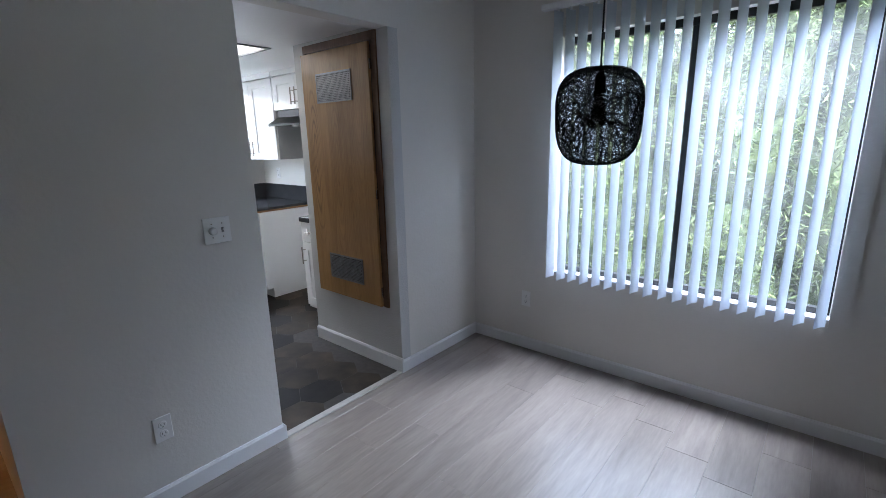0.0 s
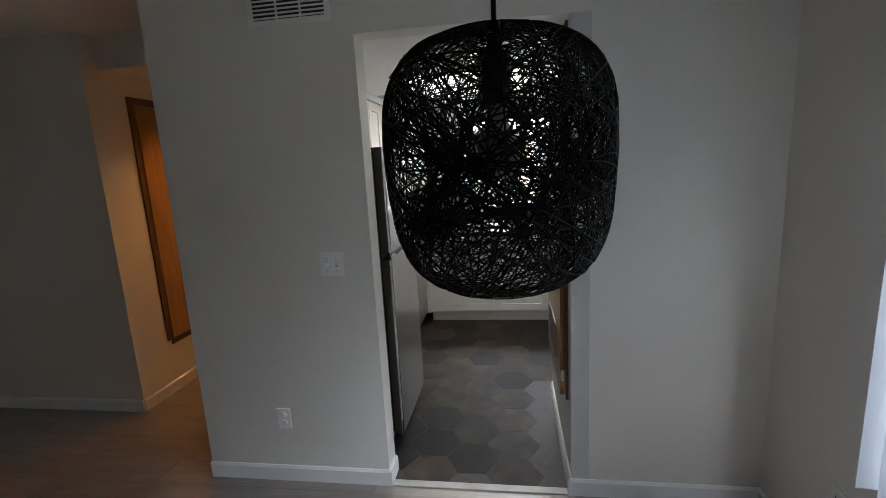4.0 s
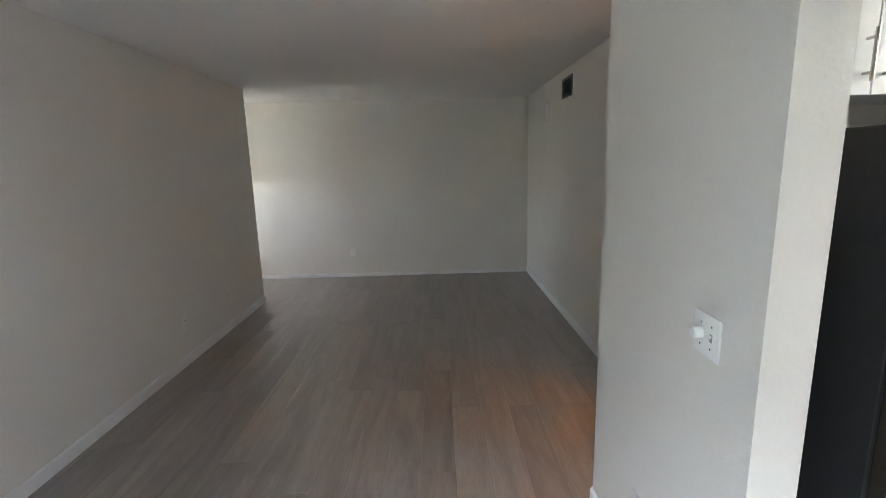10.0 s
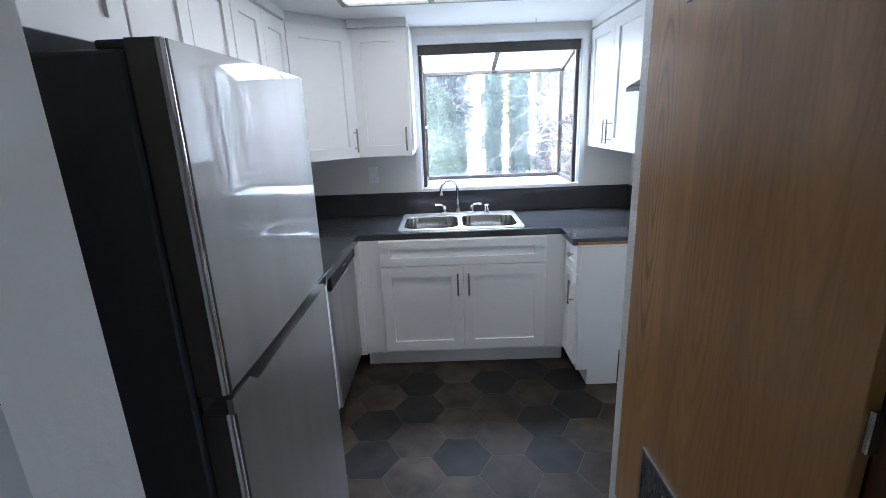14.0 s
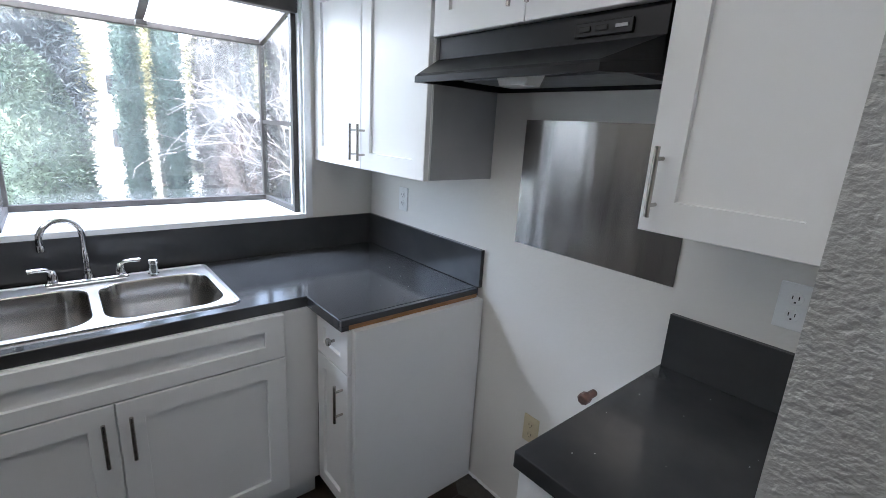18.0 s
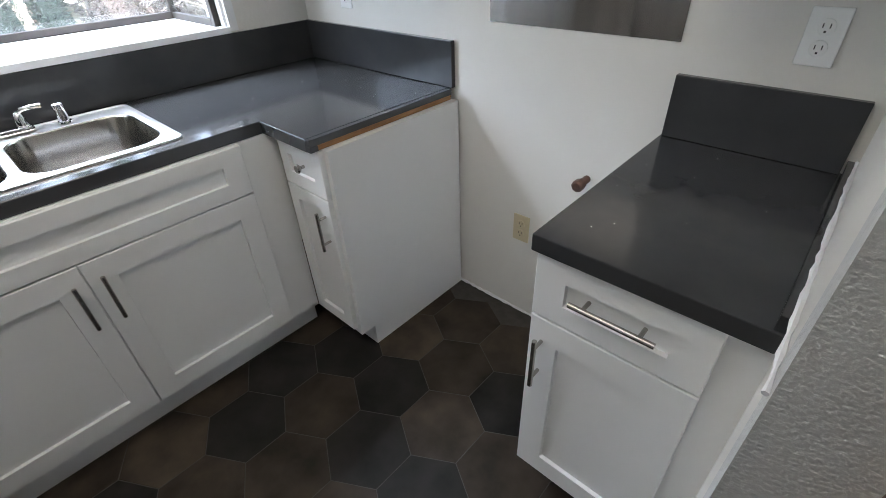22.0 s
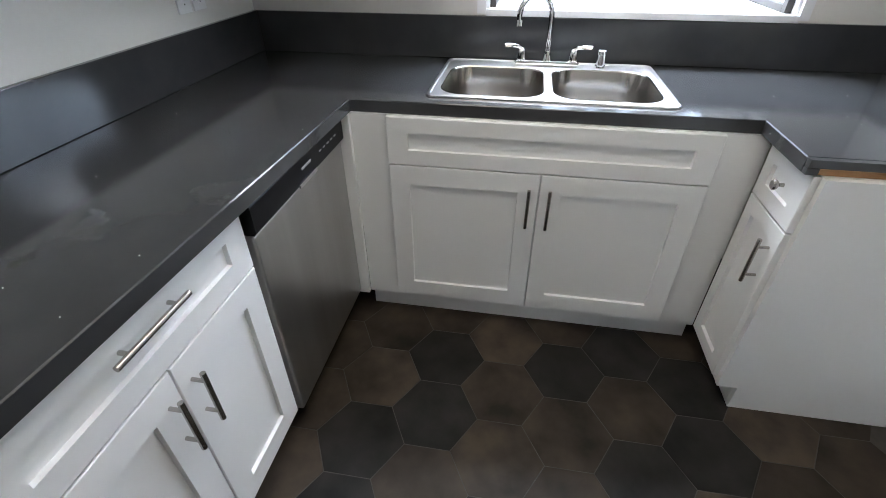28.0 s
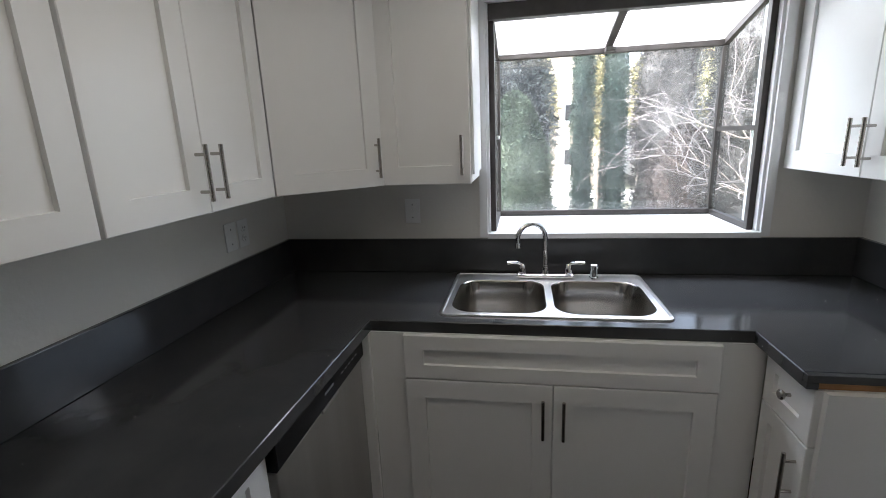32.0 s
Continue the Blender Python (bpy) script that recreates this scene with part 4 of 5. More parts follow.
# ---- outlets and switches ----
def plate(name, m, label, mat=None, kind="outlet", w=0.072, h=0.116):
    """A wall plate with its face towards its own -y."""
    mat = mat or M_PLASTIC
    ob = empty(name, m, label, "switch" if kind in ("switch", "dimmer", "blank") else "outlet")
    part("plate", boxes((-w / 2, w / 2, -0.0065, 0.0, -h / 2, h / 2), bev=0.0025), mat, ob)
    if kind == "outlet":
        for s in (-0.021, 0.021):
            bm = bmesh.new()
            lathe(bm, [(0.0165, 0.0), (0.0165, 0.0025), (0.015, 0.003)], 18)
            bmesh.ops.rotate(bm, verts=bm.verts, matrix=Matrix.Rotation(radians(90), 3, "X"))
            so = part("socket", bm, mat, ob, at=pose(0, -0.006, s))
            part("slots", boxes((-0.0075, -0.0055, -0.004, -0.0025, -0.002, 0.007), (0.0055, 0.0075, -0.004, -0.0025, -0.002, 0.007), (-0.002, 0.002, -0.004, -0.0025, -0.011, -0.007)), M_SLOT, so)
    if kind == "switch":
        part("toggle", boxes((-0.005, 0.005, -0.018, -0.0055, -0.004, 0.01), bev=0.002), mat, ob)
    if kind == "dimmer":
        bm = bmesh.new()
        lathe(bm, [(0.016, 0), (0.017, 0.004), (0.016, 0.02), (0.012, 0.024)], 20)
        bmesh.ops.rotate(bm, verts=bm.verts, matrix=Matrix.Rotation(radians(90), 3, "X"))
        part("dimmer_knob", bm, mat, ob, at=pose(-0.023, -0.006, 0))
        part("toggle_well", boxes((0.0175, 0.0285, -0.0075, -0.0055, -0.011, 0.011)), M_MARK, ob)
        part("toggle", boxes((0.018, 0.028, -0.02, -0.0075, 0.0, 0.009), bev=0.002), mat, ob)
    if kind in ("switch", "dimmer", "blank"):
        for sx in ((0,) if w < 0.1 else (-0.023, 0.023)):
            for sz in (-0.03, 0.03):
                bm = bmesh.new()
                tube(bm, [(sx, -0.0055, sz), (sx, -0.0072, sz)], 0.003, 8)
                part("screw", bm, M_NICKEL, ob)
    return ob


plate("outlet", pose(-3.3, N, 1.188), "white double wall outlet above the small worktop")
plate("outlet", pose(-4.925, N, 1.2), "white double wall outlet above the corner of the worktop")
plate("outlet", pose(-4.003, N, 0.424), "aged beige wall outlet in the range gap", M_BEIGE)
plate("light_switch", pose(KW, 1.13, 1.21, 0, 0, 90), "white toggle switch plate under the corner cabinet", kind="switch")
plate("light_switch", pose(-4.78, KS, 1.185, 0, 0, 180), "white blank plate above the worktop", kind="blank")
plate("outlet", pose(-4.865, KS, 1.185, 0, 0, 180), "white double outlet above the worktop")
plate("dimmer_switch", pose(DW, 1.083, 1.165, 0, 0, 90), "white double plate with dimmer knob and toggle", kind="dimmer", w=0.118)
plate("outlet", pose(DW, 0.742, 0.355, 0, 0, 90), "white double wall outlet near the baseboard")
plate("outlet", pose(-1.727, N, 0.385), "white double wall outlet under the blinds")
plate("outlet", pose(LE, -1.475, 0.36, 0, 0, -90), "white wall outlet low on the long wall")
plate("outlet", pose(LE, -2.255, 0.356, 0, 0, -90), "white wall outlet low on the long wall")
plate("outlet", pose(-0.224, LS, 0.36, 0, 0, 180), "white wall outlet low on the far wall")
g = empty("gas_stub", pose(-3.767, N, 0.711), "capped gas pipe stub coming out of the wall", "pipe")
bm = bmesh.new()
tube(bm, [(0, -0.001, 0), (0, -0.055, 0)], 0.013, 12)
part("pipe", bm, M_COPPER, g)
bm = bmesh.new()
tube(bm, [(0, -0.04, 0), (0, -0.045, 0), (0, -0.07, 0), (0, -0.075, 0)], [0.016, 0.02, 0.02, 0.014], 8)
part("cap", bm, M_COPPER, g)

rs = random.Random(21)
cr = bmesh.new()
for _ in range(34):
    if rs.random() < 0.6:
        px_, py_ = rs.uniform(-4.95, -4.4), rs.uniform(2.25, 2.9)
    else:
        px_, py_ = rs.uniform(-4.6, -3.3), rs.uniform(0.6, 1.08)
    s_ = rs.uniform(0.0005, 0.0014)
    bmesh.ops.create_icosphere(cr, subdivisions=1, radius=s_, matrix=Matrix.Translation((px_, py_, CZ1 + s_ * 0.4)))
for _ in range(9):
    s_ = rs.uniform(0.0005, 0.0013)
    bmesh.ops.create_icosphere(cr, subdivisions=1, radius=s_, matrix=Matrix.Translation((rs.uniform(-3.54, -3.2), rs.uniform(2.4, 2.95), CZ1 + s_ * 0.4)))
solid("crumbs", cr, M_PLASTIC, "scattered pale dust specks on the dark worktops", "crumbs", "stuff")


# ---- ceiling light and vents in the kitchen ----
lt = empty("ceiling_light", pose(0, 0, ZK), "recessed kitchen ceiling light with two glowing panels", "ceiling light")
part("frame", boxes((PX0 - 0.02, PX1 + 0.02, PY0 - 0.02, PY0 + 0.008, -0.008, 0.012), (PX0 - 0.02, PX1 + 0.02, PY1 - 0.008, PY1 + 0.02, -0.008, 0.012), (PX0 - 0.02, PX0 + 0.008, PY0 + 0.009, PY1 - 0.009, -0.008, 0.012),
                    (PX1 - 0.008, PX1 + 0.02, PY0 + 0.009, PY1 - 0.009, -0.008, 0.012), (PX0 + 0.009, PX1 - 0.009, PYM - 0.016, PYM + 0.016, -0.006, 0.012)), M_GRILLE, lt)
part("diffuser", boxes((PX0 + 0.01, PX1 - 0.01, PY0 + 0.01, PYM - 0.017, 0.004, 0.01)), M_PANEL, lt, "glowing milky diffuser panel")
part("diffuser", boxes((PX0 + 0.01, PX1 - 0.01, PYM + 0.017, PY1 - 0.01, 0.004, 0.01)), M_PANEL, lt, "glowing milky diffuser panel")


def grille(name, m, w, h, cols, slats, label, mat=M_TRIM, back=M_SLOT):
    """A register in its own xz plane, its face towards -y."""
    g = empty(name, m, label, "vent")
    part("backing", boxes((-w / 2 + 0.012, w / 2 - 0.012, -0.003, -0.0005, -h / 2 + 0.012, h / 2 - 0.012)), back, g)
    b = 0.022
    part("frame", boxes((-w / 2, w / 2, -0.009, -0.0005, h / 2 - b, h / 2), (-w / 2, w / 2, -0.009, -0.0005, -h / 2, -h / 2 + b), (-w / 2, -w / 2 + b, -0.009, -0.0005, -h / 2 + b, h / 2 - b), (w / 2 - b, w / 2, -0.009, -0.0005, -h / 2 + b, h / 2 - b)), mat, g)
    cw = (w - 2 * b) / cols
    for c in range(cols):
        if c:
            x = -w / 2 + b + c * cw
            part("mullion", boxes((x - 0.004, x + 0.004, -0.009, -0.003, -h / 2 + b, h / 2 - b)), mat, g)
    me = None
    for k in range(slats):
        z = -h / 2 + b + (k + 0.5) * (h - 2 * b) / slats
        if me is None:
            me = mesh_of("slat", box(bmesh.new(), -w / 2 + b, w / 2 - b, -0.0012, 0.0012, -0.006, 0.006), mat)
        s = new("slat", me)
        s.parent, s.matrix_basis = g, pose(0, -0.0065, z, -40)
    return g


grille("wall_register", pose(DW, 1.0, 2.33, 0, 0, 90), 0.37, 0.2, 3, 9, "white louvred air register above the kitchen opening")
grille("wall_register", pose(LW, -2.45, 2.32, 0, 0, 90), 0.35, 0.19, 1, 9, "grey louvred air register high on the wall", M_GRILLE)
grille("ceiling_register", pose(-4.24, 0.93, ZK, 90, 0, 90), 0.18, 0.28, 1, 10, "white louvred register in the kitchen ceiling")
dt = empty("door_chime", pose(LW, -3.22, 2.17, 0, 0, 90), "small white chime box high on the wall", "chime box")
part("case", boxes((-0.07, 0.07, -0.04, -0.0005, -0.1, 0.1), bev=0.008), M_WALL, dt)
hk = empty("ceiling_hook", pose(-5.05, 2.27, ZK), "small white cup hook in the ceiling before the window", "hook")
bm = bmesh.new()
tube(bm, [(0, 0, 0), (0, 0, -0.02)] + [(0.011 - 0.011 * math.cos(radians(a)), 0, -0.02 - 0.012 * math.sin(radians(a))) for a in range(20, 240, 20)], 0.0022, 6)
part("shank", bm, M_PLASTIC, hk)

# ---- closet door beside the opening ----
YD = OP1 - 0.02
c = empty("closet_door", pose(0, 0, 0), "varnished oak closet door with two metal grilles, slightly ajar", "closet door")
cx0, cx1, cz0, cz1 = -3.02, -2.285, 0.44, 2.165
part("frame", boxes((cx0, cx0 + 0.03, YD - 0.012, YD + 0.07, cz0, cz1), (cx1 - 0.045, cx1, YD - 0.012, YD + 0.07, cz0, cz1), (cx0 + 0.03, cx1 - 0.045, YD - 0.012, YD + 0.07, cz1 - 0.05, cz1), (cx0 + 0.03, cx1 - 0.045, YD - 0.005, YD + 0.07, cz0, cz0 + 0.02)), M_OAKTRIM, c, "dark oak door frame")
leaf = part("door_leaf", boxes((cx0 + 0.002, cx1 - 0.047, YD - 0.034, YD - 0.014, cz0 + 0.004, cz1 - 0.06), bev=0.002), M_OAK, c, "varnished oak door leaf")
# near-black sheet added in place of the shade inside the closet
part("closet_shade_sheet", boxes((cx0 + 0.03, cx1 - 0.045, YD + 0.071, YD + 0.08, cz0, cz1)), M_SLOT, c)
for z in (1.98, 1.2, 0.55):
    part("hinge", boxes((cx1 - 0.046, cx1 - 0.038, YD - 0.03, YD - 0.013, z - 0.03, z + 0.03), bev=0.002), M_NICKEL, c)
for z0, z1 in ((1.784, 1.969), (0.57, 0.75)):
    g = part("vent_grille", boxes((-2.855, -2.845, YD - 0.041, YD - 0.0345, z0, z1), (-2.505, -2.495, YD - 0.041, YD - 0.0345, z0, z1), (-2.845, -2.505, YD - 0.041, YD - 0.0345, z0, z0 + 0.01), (-2.845, -2.505, YD - 0.041, YD - 0.0345, z1 - 0.01, z1)), M_GRILLE, leaf, "perforated metal vent grille")
    rows = [(-2.845, -2.505, YD - 0.0365, YD - 0.0346, z0 + 0.01, z1 - 0.01)]
    part("mesh_back", boxes(*rows), M_SLOT, g)
    nb = 15
    part("mesh_wires", boxes(*[(-2.845, -2.505, YD - 0.0395, YD - 0.0367, z0 + 0.013 + (z1 - z0 - 0.026) * i / nb, z0 + 0.013 + (z1 - z0 - 0.026) * (i + 0.5) / nb) for i in range(nb)]), M_GRILLE, g)
    part("mesh_wires", boxes(*[(-2.84 + 0.33 * i / 26, -2.84 + 0.33 * (i + 0.45) / 26, YD - 0.0405, YD - 0.0396, z0 + 0.012, z1 - 0.012) for i in range(26)]), M_GRILLE, g)

# ---- garden window ----
GY0, GY1, GZ0, GZ1, GX = 1.485, 2.63, 1.09, 2.08, -5.70
FT = 1.945
wn1 = empty("window_1", pose(0, 0, 0), "dark framed garden window projecting over the kitchen sink", "window", kind="structure")
part("casing", boxes((KW + 0.001, KW + 0.016, GY0 - 0.035, GY1 + 0.035, GZ1, GZ1 + 0.05), (KW + 0.001, KW + 0.016, GY0 - 0.035, GY0, GZ0 - 0.005, GZ1), (KW + 0.001, KW + 0.016, GY1, GY1 + 0.035, GZ0 - 0.005, GZ1)), M_TRIM, wn1, "white casing")
part("sill", boxes((GX - 0.02, KW + 0.022, GY0 + 0.001, GY1 - 0.001, GZ0 - 0.011, GZ0 + 0.012)), M_TRIM, wn1, "deep white sill")
part("lining", boxes((KW - 0.14, KW, GY0 + 0.0005, GY0 + 0.012, GZ0 + 0.013, GZ1 - 0.001), (KW - 0.14, KW, GY1 - 0.012, GY1 - 0.0005, GZ0 + 0.013, GZ1 - 0.001)), M_TRIM, wn1)
b_ = 0.028
part("frame", boxes((GX - 0.015, GX + 0.015, GY0 + 0.013, GY1 - 0.013, GZ0 + 0.013, GZ0 + 0.013 + b_), (GX - 0.015, GX + 0.015, GY0 + 0.013, GY1 - 0.013, FT - b_, FT),
                    (GX - 0.015, GX + 0.015, GY0 + 0.013, GY0 + 0.013 + b_, GZ0 + 0.042, FT - 0.029), (GX - 0.015, GX + 0.015, GY1 - 0.013 - b_, GY1 - 0.013, GZ0 + 0.042, FT - 0.029), bev=0.003), M_BRONZE, wn1, "dark bronze front frame")
part("top_rail", boxes((KW - 0.06, KW - 0.005, GY0 + 0.013, GY1 - 0.013, 2.015, GZ1 - 0.002), bev=0.004), M_BRONZE, wn1)
for ys, s in ((GY0 + 0.013, 1), (GY1 - 0.013, -1)):
    a0, a1 = sorted((ys, ys + s * 0.024))
    part("side_frame", boxes((GX + 0.016, KW - 0.062, a0, a1, GZ0 + 0.013, GZ0 + 0.038), (KW - 0.06, KW - 0.03, a0, a1, GZ0 + 0.013, 2.014), (GX + 0.016, KW - 0.062, a0, a1, 1.52, 1.54)), M_BRONZE, wn1)
    bm = bmesh.new()
    extrude_profile(bm, [(GX - 0.012, FT), (GX - 0.012, FT - 0.03), (KW - 0.06, 2.03), (KW - 0.06, 2.06)], a0, a1, lambda a, b, q: Vector((a, q, b)))
    part("side_rail", bm, M_BRONZE, wn1)
    bm = bmesh.new()
    m_ = (a0 + a1) / 2
    extrude_profile(bm, [(GX + 0.016, GZ0 + 0.04), (KW - 0.061, GZ0 + 0.04), (KW - 0.061, 2.03), (GX + 0.016, FT - 0.03)], m_ - 0.002, m_ + 0.002, lambda a, b, q: Vector((a, q, b)))
    part("side_pane", bm, M_HAZY, wn1).visible_shadow = False
bm = bmesh.new()
extrude_profile(bm, [(GX - 0.01, FT + 0.012), (GX - 0.01, FT - 0.014), (KW - 0.06, 2.04), (KW - 0.06, 2.07)], GY0 + 0.56, GY0 + 0.595, lambda a, b, q: Vector((a, q, b)))
part("roof_bar", bm, M_BRONZE, wn1)
part("winder", boxes((GX + 0.04, GX + 0.1, GY0 + 0.555, GY0 + 0.6, FT - 0.03, FT - 0.01), bev=0.004), M_BRONZE, wn1)
bm = bmesh.new()
extrude_profile(bm, [(GX - 0.02, FT + 0.005), (GX - 0.02, FT + 0.001), (KW - 0.06, 2.055), (KW - 0.06, 2.06)], GY0 + 0.013, GY1 - 0.013, lambda a, b, q: Vector((a, q, b)))
part("roof_pane", bm, M_ROOFGLASS, wn1, "weathered sloping roof glass").visible_shadow = False
part("front_pane", boxes((GX - 0.002, GX + 0.002, GY0 + 0.042, GY1 - 0.042, GZ0 + 0.042, FT - 0.029)), M_HAZY, wn1).visible_shadow = False
part("latch", boxes((KW - 0.2, KW - 0.12, GY0 + 0.038, GY0 + 0.05, 1.525, 1.54), bev=0.003), M_PLASTIC, wn1, "white side latch")

# ---- dining window and vertical blinds ----
wn2 = empty("window_2", pose(0, 0, 0), "black framed sliding window behind the blinds", "window", kind="structure")
wx0, wx1, wz0, wz1 = -1.52, -0.05, 0.62, 2.13
part("sill", boxes((wx0 + 0.001, wx1 - 0.001, N - 0.012, N + 0.14, wz0 + 0.0005, wz0 + 0.014)), M_TRIM, wn2, "white sill")
fr = 0.03
part("frame", boxes((wx0 + 0.001, wx1 - 0.001, N + 0.06, N + 0.1, wz0 + 0.015, wz0 + 0.015 + fr), (wx0 + 0.001, wx1 - 0.001, N + 0.06, N + 0.1, wz1 - fr - 0.012, wz1 - 0.001), (wx0 + 0.001, wx0 + fr, N + 0.06, N + 0.1, wz0 + 0.046, wz1 - fr - 0.013), (wx1 - fr, wx1 - 0.001, N + 0.06, N + 0.1, wz0 + 0.046, wz1 - fr - 0.013)), M_BLKFRAME, wn2, "black metal frame")
part("meeting_rail", boxes((-0.8, -0.765, N + 0.055, N + 0.105, wz0 + 0.046, wz1 - fr - 0.013), bev=0.003), M_BLKFRAME, wn2)
part("latch", boxes((-0.805, -0.795, N + 0.045, N + 0.07, 1.28, 1.36), bev=0.002), M_BLKFRAME, wn2)
part("pane", boxes((wx0 + fr, -0.801, N + 0.083, N + 0.087, wz0 + 0.046, wz1 - fr - 0.013)), M_GLASS, wn2).visible_shadow = False
part("pane", boxes((-0.764, wx1 - fr, N + 0.073, N + 0.077, wz0 + 0.046, wz1 - fr - 0.013)), M_GLASS, wn2).visible_shadow = False
part("casing", boxes((wx1 + 0.001, wx1 + 0.075, N - 0.01, N - 0.0005, wz0 - 0.03, 2.3), (wx0 - 0.07, wx0 - 0.001, N - 0.01, N - 0.0005, wz0 + 0.0, 2.3)), M_WALL, wn2)
bl = empty("vertical_blinds", pose(0, 2.95, 0), "half-open white vertical blinds before the window", "blinds")
part("headrail", boxes((-1.62, 0.03, -0.022, 0.022, 2.275, 2.31), bev=0.004), M_TRIM, bl)
part("bracket", boxes((-1.4, -1.37, 0.0, 0.064, 2.311, 2.318)), M_NICKEL, bl)
part("bracket", boxes((-0.2, -0.17, 0.0, 0.064, 2.311, 2.318)), M_NICKEL, bl)
nv = 19
vm = None
for i in range(nv):
    x = -1.515 + i * (1.515 - 0.085) / (nv - 1)
    if vm is None:
        bm = bmesh.new()
        prof = [(-0.0445 + 0.089 * k / 8, 0.004 * (1 - ((k - 4) / 4) ** 2)) for k in range(9)]
        prof += [(p, q - 0.0012) for p, q in prof[::-1]]
        extrude_profile(bm, prof, 0.603, 2.26, lambda a, b, s: Vector((a, b, s)))
        vm = mesh_of("vane", bm, M_VANE)
        cm = mesh_of("clip", boxes((-0.006, 0.006, -0.004, 0.004, 2.258, 2.276)), M_TRIM)
    v = new("vane", vm)
    v.parent, v.matrix_basis = bl, pose(x, 0, random.uniform(-0.004, 0.004), 0, random.uniform(-0.15, 0.15), 79 - 16 * i / (nv - 1) + random.uniform(-3, 3))
    k_ = new("clip", cm)
    k_.parent, k_.matrix_basis = v, Matrix()

# ---- pendant lamp of wound black string ----
LX, LY, LZ, LR, LH = -0.82, 1.907, 1.601, 0.153, 0.172
lamp = empty("pendant_lamp", pose(LX, LY, LZ), "pendant lamp with woven black string shade hanging on a cord", "pendant lamp")


def shade_point(d):
    """Where a direction from the middle meets the rounded drum."""
    q = math.hypot(d.x, d.y)
    e = 3.12
    s = (abs(q / LR) ** e + abs(d.z / LH) ** e) ** (-1 / e)
    p = d * s
    k = 1 + 0.043 * p.z / LH
    return Vector((p.x * k, p.y * k, p.z))


rng = random.Random(5)
verts, faces = [], []


def strand(d, t_, n, width, lift, curl):
    """One string laid over the drum from a direction d along t_, wandering as it goes; it turns back from the open bottom."""
    pts, ph = [], rng.uniform(0, 6.3)
    bend = rng.uniform(-0.15, 0.15)
    for i in range(n):
        pts.append(shade_point(d) * lift)
        turn = 0.085 * (bend + curl * math.sin(0.21 * i + ph))
        side = d.cross(t_)
        t_ = (t_ * math.cos(turn) + side * math.sin(turn)).normalized()
        if d.z < -0.9:
            t_ = (t_ + Vector((0, 0, 0.3))).normalized()
        d = (d + t_ * 0.085).normalized()
        t_ = (t_ - d * t_.dot(d)).normalized()
    base = len(verts)
    for i, p in enumerate(pts):
        ahead = (pts[min(i + 1, n - 1)] - pts[max(i - 1, 0)]).normalized()
        out = p.normalized()
        sd = ahead.cross(out).normalized() * width
        out = out * width * 0.8
        verts.extend([p + sd, p + out, p - sd, p - out])
    for i in range(n - 1):
        for k in range(4):
            faces.append((base + 4 * i + k, base + 4 * i + (k + 1) % 4, base + 4 * i + 4 + (k + 1) % 4, base + 4 * i + 4 + k))


for i in range(172):
    z = rng.uniform(-0.8, 1.0)
    a = rng.uniform(0, 2 * math.pi)
    d = Vector((math.cos(a) * math.sqrt(1 - z * z), math.sin(a) * math.sqrt(1 - z * z), z))
    t_ = d.orthogonal().normalized()
    t_.rotate(Matrix.Rotation(rng.uniform(0, 6.3), 3, d))
    strand(d, t_, 100, rng.uniform(0.0008, 0.00125), 1 - rng.uniform(0, 0.025), rng.uniform(0.0, 1.0))
me = bpy.data.meshes.new("shade")
me.from_pydata(verts, [], faces)
me.materials.append(M_STRING)
sh = new("shade", me)
sh.parent = lamp
tagged(sh, "shade wound from black paper string", kind="stuff")
bm = bmesh.new()
tube(bm, [(0, 0, LH - 0.01), (0, 0, ZC - LZ)], 0.0035, 8)
part("cord", bm, M_BLACK, lamp, "thin black cord")
bm = bmesh.new()
lathe(bm, [(0.019, LH - 0.09), (0.021, LH - 0.06), (0.019, LH - 0.03), (0.006, LH - 0.012), (0.005, LH - 0.004)], 16)
part("socket", bm, M_BLACK, lamp)
bm = bmesh.new()
lathe(bm, [(0.013, LH - 0.091), (0.014, LH - 0.11), (0.028, LH - 0.14), (0.03, LH - 0.16), (0.02, LH - 0.183), (0.004, LH - 0.19)], 16)
part("bulb", bm, M_MARK, lamp, "unlit grey bulb")
bm = bmesh.new()
for k in range(4):
    p = shade_point(Vector((-0.7 - 0.05 * k, 0.3, -0.98 + 0.03 * k)).normalized()) * 1.006
    tube(bm, [p, p + Vector((-0.004, 0.001, 0.004)), p + Vector((-0.006, 0.002, 0.01 + 0.001 * k))], 0.0008, 5)
part("frayed_string", bm, M_GRILLE, lamp, "frayed pale ends of string")
p = shade_point(Vector((-0.75, 0.3, -1.0)).normalized())
bm = bmesh.new()
tube(bm, [p, p + Vector((-0.01, 0.002, -0.004)), p + Vector((-0.022, 0.004, -0.002))], 0.001, 5)
part("loose_end", bm, M_STRING, lamp)

